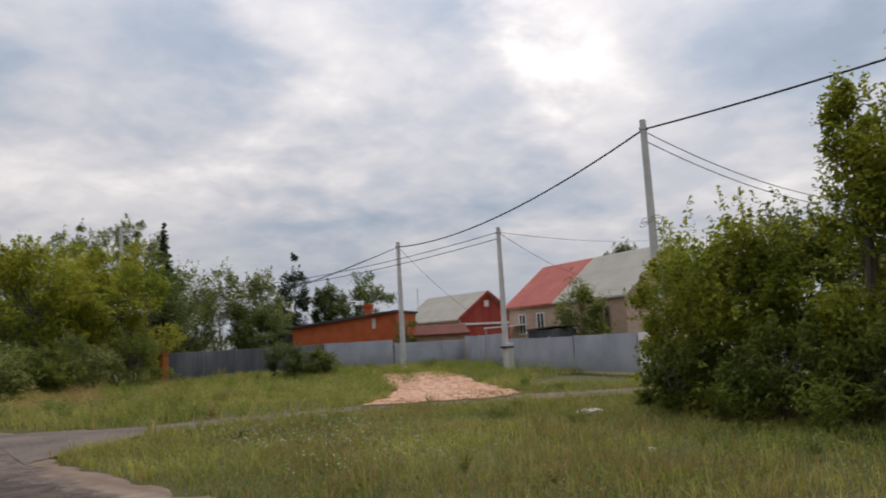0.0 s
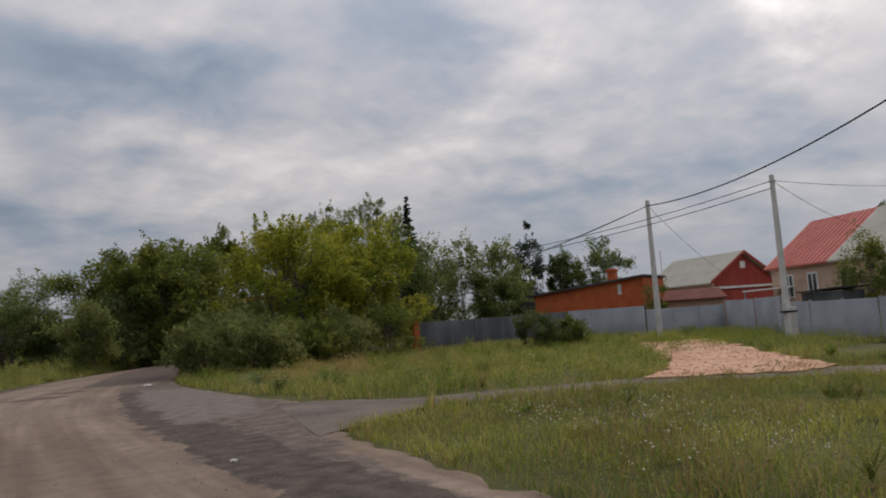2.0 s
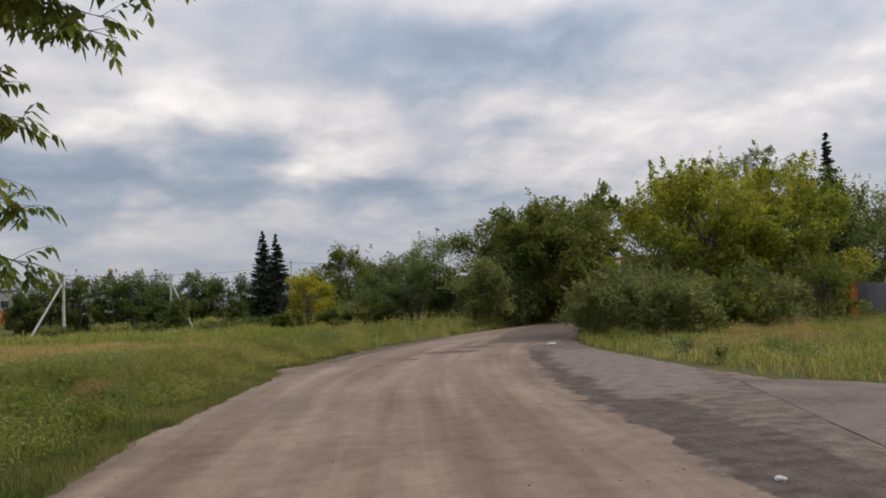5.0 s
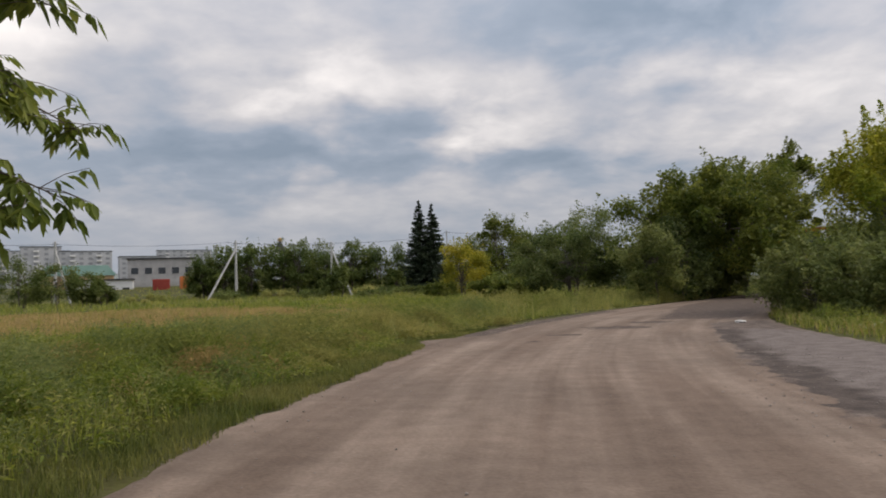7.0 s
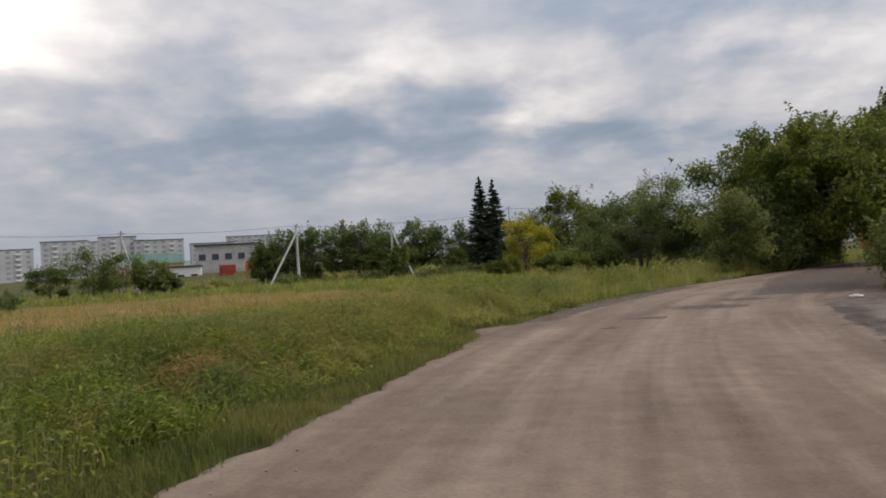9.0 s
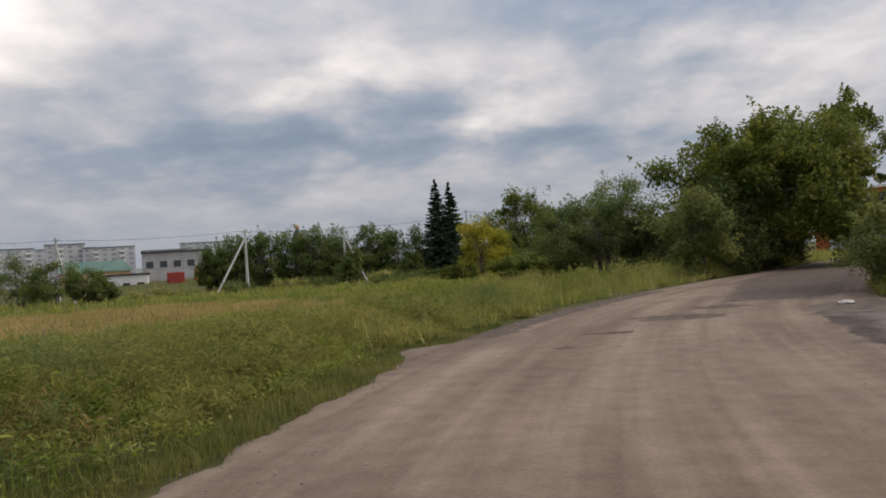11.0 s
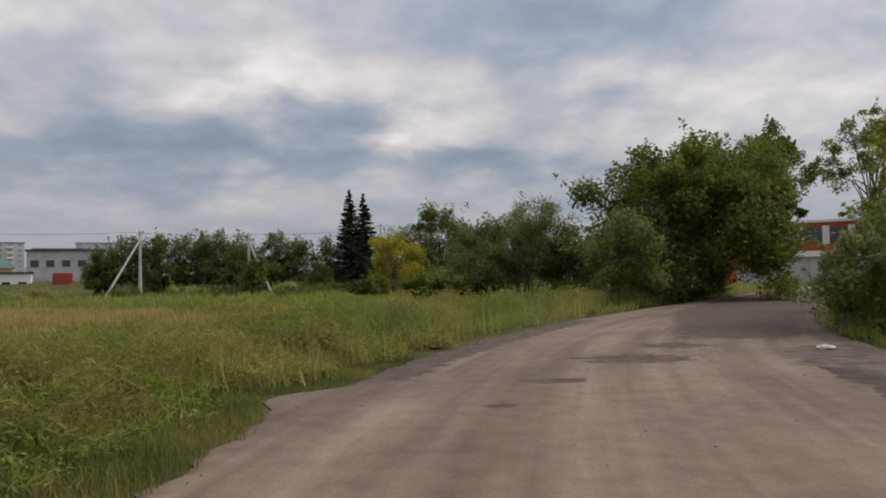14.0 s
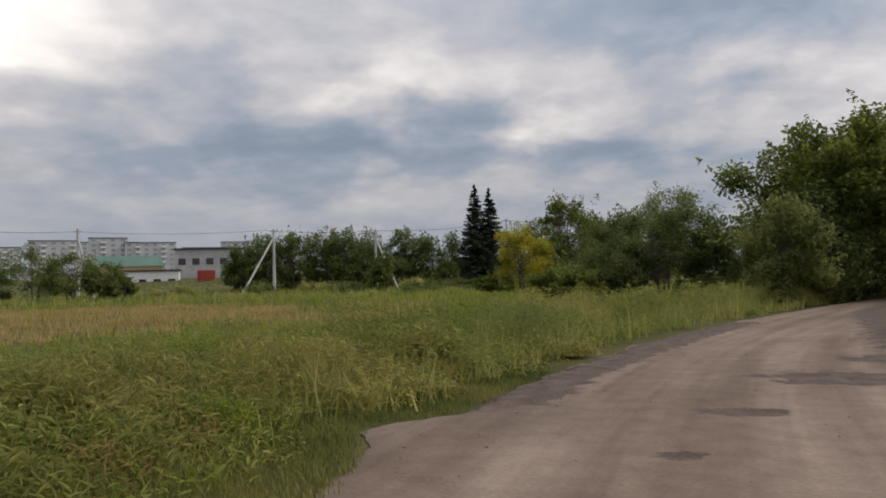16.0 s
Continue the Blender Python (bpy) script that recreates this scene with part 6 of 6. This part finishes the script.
bmesh.ops.create_uvsphere(bm, u_segments=10, v_segments=8, radius=0.7, matrix=Matrix.Translation((0, 0, 16.0)))
part("cupola", bm, M_OCHRE, t, "golden cupola", True)

# building and white wall at the far end of the road
t = block("orange_brick_building", 62, 122, 34, 10, 8.6, M_ORANGE, "orange brick building with a row of windows", -28, 0, 0, M_WHITE)
for j in range(10):
    box("window", -15.5 + j * 3.3, -0.08, 5.6, -13.3 + j * 3.3, 0.04, 7.9, M_GLASS, t)
    box("pier", -13.2 + j * 3.3, -0.12, 5.4, -12.3 + j * 3.3, -0.01, 8.1, M_WHITE, t)
t = thing("concrete_wall", pose(46, 118, 0, 0, 0, -28), "white-grey concrete slab wall along the road", "wall")
for j in range(12):
    box("panel", -2 + j * 3.0, 0, -0.2, 0.96 + j * 3.0, 0.25, 3.4, M_GREYBRICK, t, bevel=0.03)
box("coping", -2.2, -0.4, 3.45, 34.2, 1.8, 4.2, M_WHITE, t, "white sheet coping")

# distant low hill
def hill():
    xs = np.linspace(-1400, 1500, 120)
    top = np.array([14 + 16 * (0.5 + 0.5 * noise.noise((x * 0.004, 0, 0))) + 10 * math.exp(-((x + 500) / 260) ** 2) for x in xs])
    v = np.concatenate([np.stack([xs, 1000 - 0.0002 * xs**2, 0 * xs - 1], -1), np.stack([xs, 1150 - 0.0002 * xs**2, top], -1), np.stack([xs, 1500 + 0 * xs, 0 * xs - 1], -1)])
    j = np.arange(119)
    f = np.concatenate([np.stack([r * 120 + j, r * 120 + j + 1, (r + 1) * 120 + j + 1, (r + 1) * 120 + j], -1) for r in (0, 1)])
    tagged(mesh_object("backdrop_hill", v, f, M_HILL, smooth=True), "low hazy wooded hill on the horizon", "hill", "", "structure")


hill()


# ---- small litter and stones ----
def stone_thing(x, y, r, mat, label, category="stone", flat=0.5):
    bm = bmesh.new()
    bmesh.ops.create_icosphere(bm, subdivisions=2, radius=r)
    for v in bm.verts:
        v.co *= 1 + 0.35 * noise.noise(v.co * (2.2 / r) + Vector((x, y, 0)))
        v.co.z *= flat
    ob = part("stone" if category == "stone" else "litter", bm, mat)
    ob.matrix_world = pose(x, y, r * flat * 0.45, 0, 0, rng.uniform(0, 360))
    tagged(ob, label, category, "loose stones" if category == "stone" else "litter")


stone_thing(8.16, 33.5, 0.17, M_STONE, "pale flat stone at the road's edge", flat=0.35)
stone_thing(3.6, 12.3, 0.055, M_STONE, "pale broken stone on the asphalt")
stone_thing(-0.5, 11.8, 0.035, M_DAMP, "dark clod on the dirt road")
stone_thing(13.66, 6.45, 0.3, M_PAPER, "white crumpled bag in the grass", "litter", 0.25)
stone_thing(-2.55, 35.0, 0.16, M_PAPER, "white scrap in the grass", "litter", 0.6)
stone_thing(9.4, 3.6, 0.06, M_PAPER, "white scrap in the grass", "litter", 0.6)
BAND_L, BAND_R = [(2.9, 0), (3.0, 9), (3.4, 13.5), (3.5, 18), (6.1, 29.6)], [(4.6, 0), (4.7, 9), (4.8, 14), (5.0, 20), (7.0, 30)]


def pebbles():
    pieces = []
    base = bmesh.new()
    bmesh.ops.create_icosphere(base, subdivisions=1, radius=1.0)
    bv = np.array([v.co[:] for v in base.verts])
    bf = np.array([[v.index for v in f.verts] for f in base.faces])
    base.free()
    for _ in range(3600):
        y = rng.uniform(2, 45)
        lx = np.interp(y, [p[1] for p in ROAD_L], [p[0] for p in ROAD_L])
        rx = np.interp(y, [p[1] for p in ROAD_R], [p[0] for p in ROAD_R])
        x = lx + (rx - lx) * rng.choice([rng.uniform(0, 0.12), rng.uniform(0.55, 1.0), rng.uniform(0, 1)])
        if rng.uniform() < 0.55 and y < 27:
            side = BAND_L if rng.uniform() < 0.5 else BAND_R
            x = min(np.interp(y, [p[1] for p in side], [p[0] for p in side]) + rng.normal(0, 0.35), rx)
        s = 0.005 + 0.012 * rng.uniform(0, 1) ** 4
        pieces.append((bv * s * rng.uniform(0.6, 1.3, 3) * [1, 1, 0.6] + [x, y, 0.008], bf))
    v, f = join_arrays(pieces)
    tagged(mesh_object("gravel", v, f, M_GRAVEL), "loose gravel and pebbles on the road", "gravel", "", "stuff")


pebbles()


def brick_chunks():
    """Loose broken bricks over the crushed-brick drive."""
    pieces = []
    cube = np.array([(x, y, z) for x in (-1, 1) for y in (-1, 1) for z in (-1, 1)], float)
    quads = np.array(((0, 1, 3, 2), (4, 6, 7, 5), (0, 4, 5, 1), (2, 3, 7, 6), (0, 2, 6, 4), (1, 5, 7, 3)))
    px, py = rng.uniform(14, 32, 9000), rng.uniform(10, 26, 9000)
    ok = inside(px, py, RUBBLE)
    for x, y in zip(px[ok][:1100], py[ok][:1100]):
        s = rng.uniform(0.012, 0.028)
        m = np.array(Euler(rng.uniform(-1, 1, 3) * [0.5, 0.5, 3]).to_matrix())
        v = (cube * rng.uniform(0.75, 1.0, (8, 3)) * [s * 1.6, s, s * 0.45]) @ m.T + [x, y, 0.05 + s * 0.15]
        pieces.append((v, quads))
    v, f = join_arrays(pieces)
    tagged(mesh_object("brick_chunks", v, f, M_RUBBLE), "loose broken pink brick pieces on the drive", "rubble", "", "stuff")


brick_chunks()
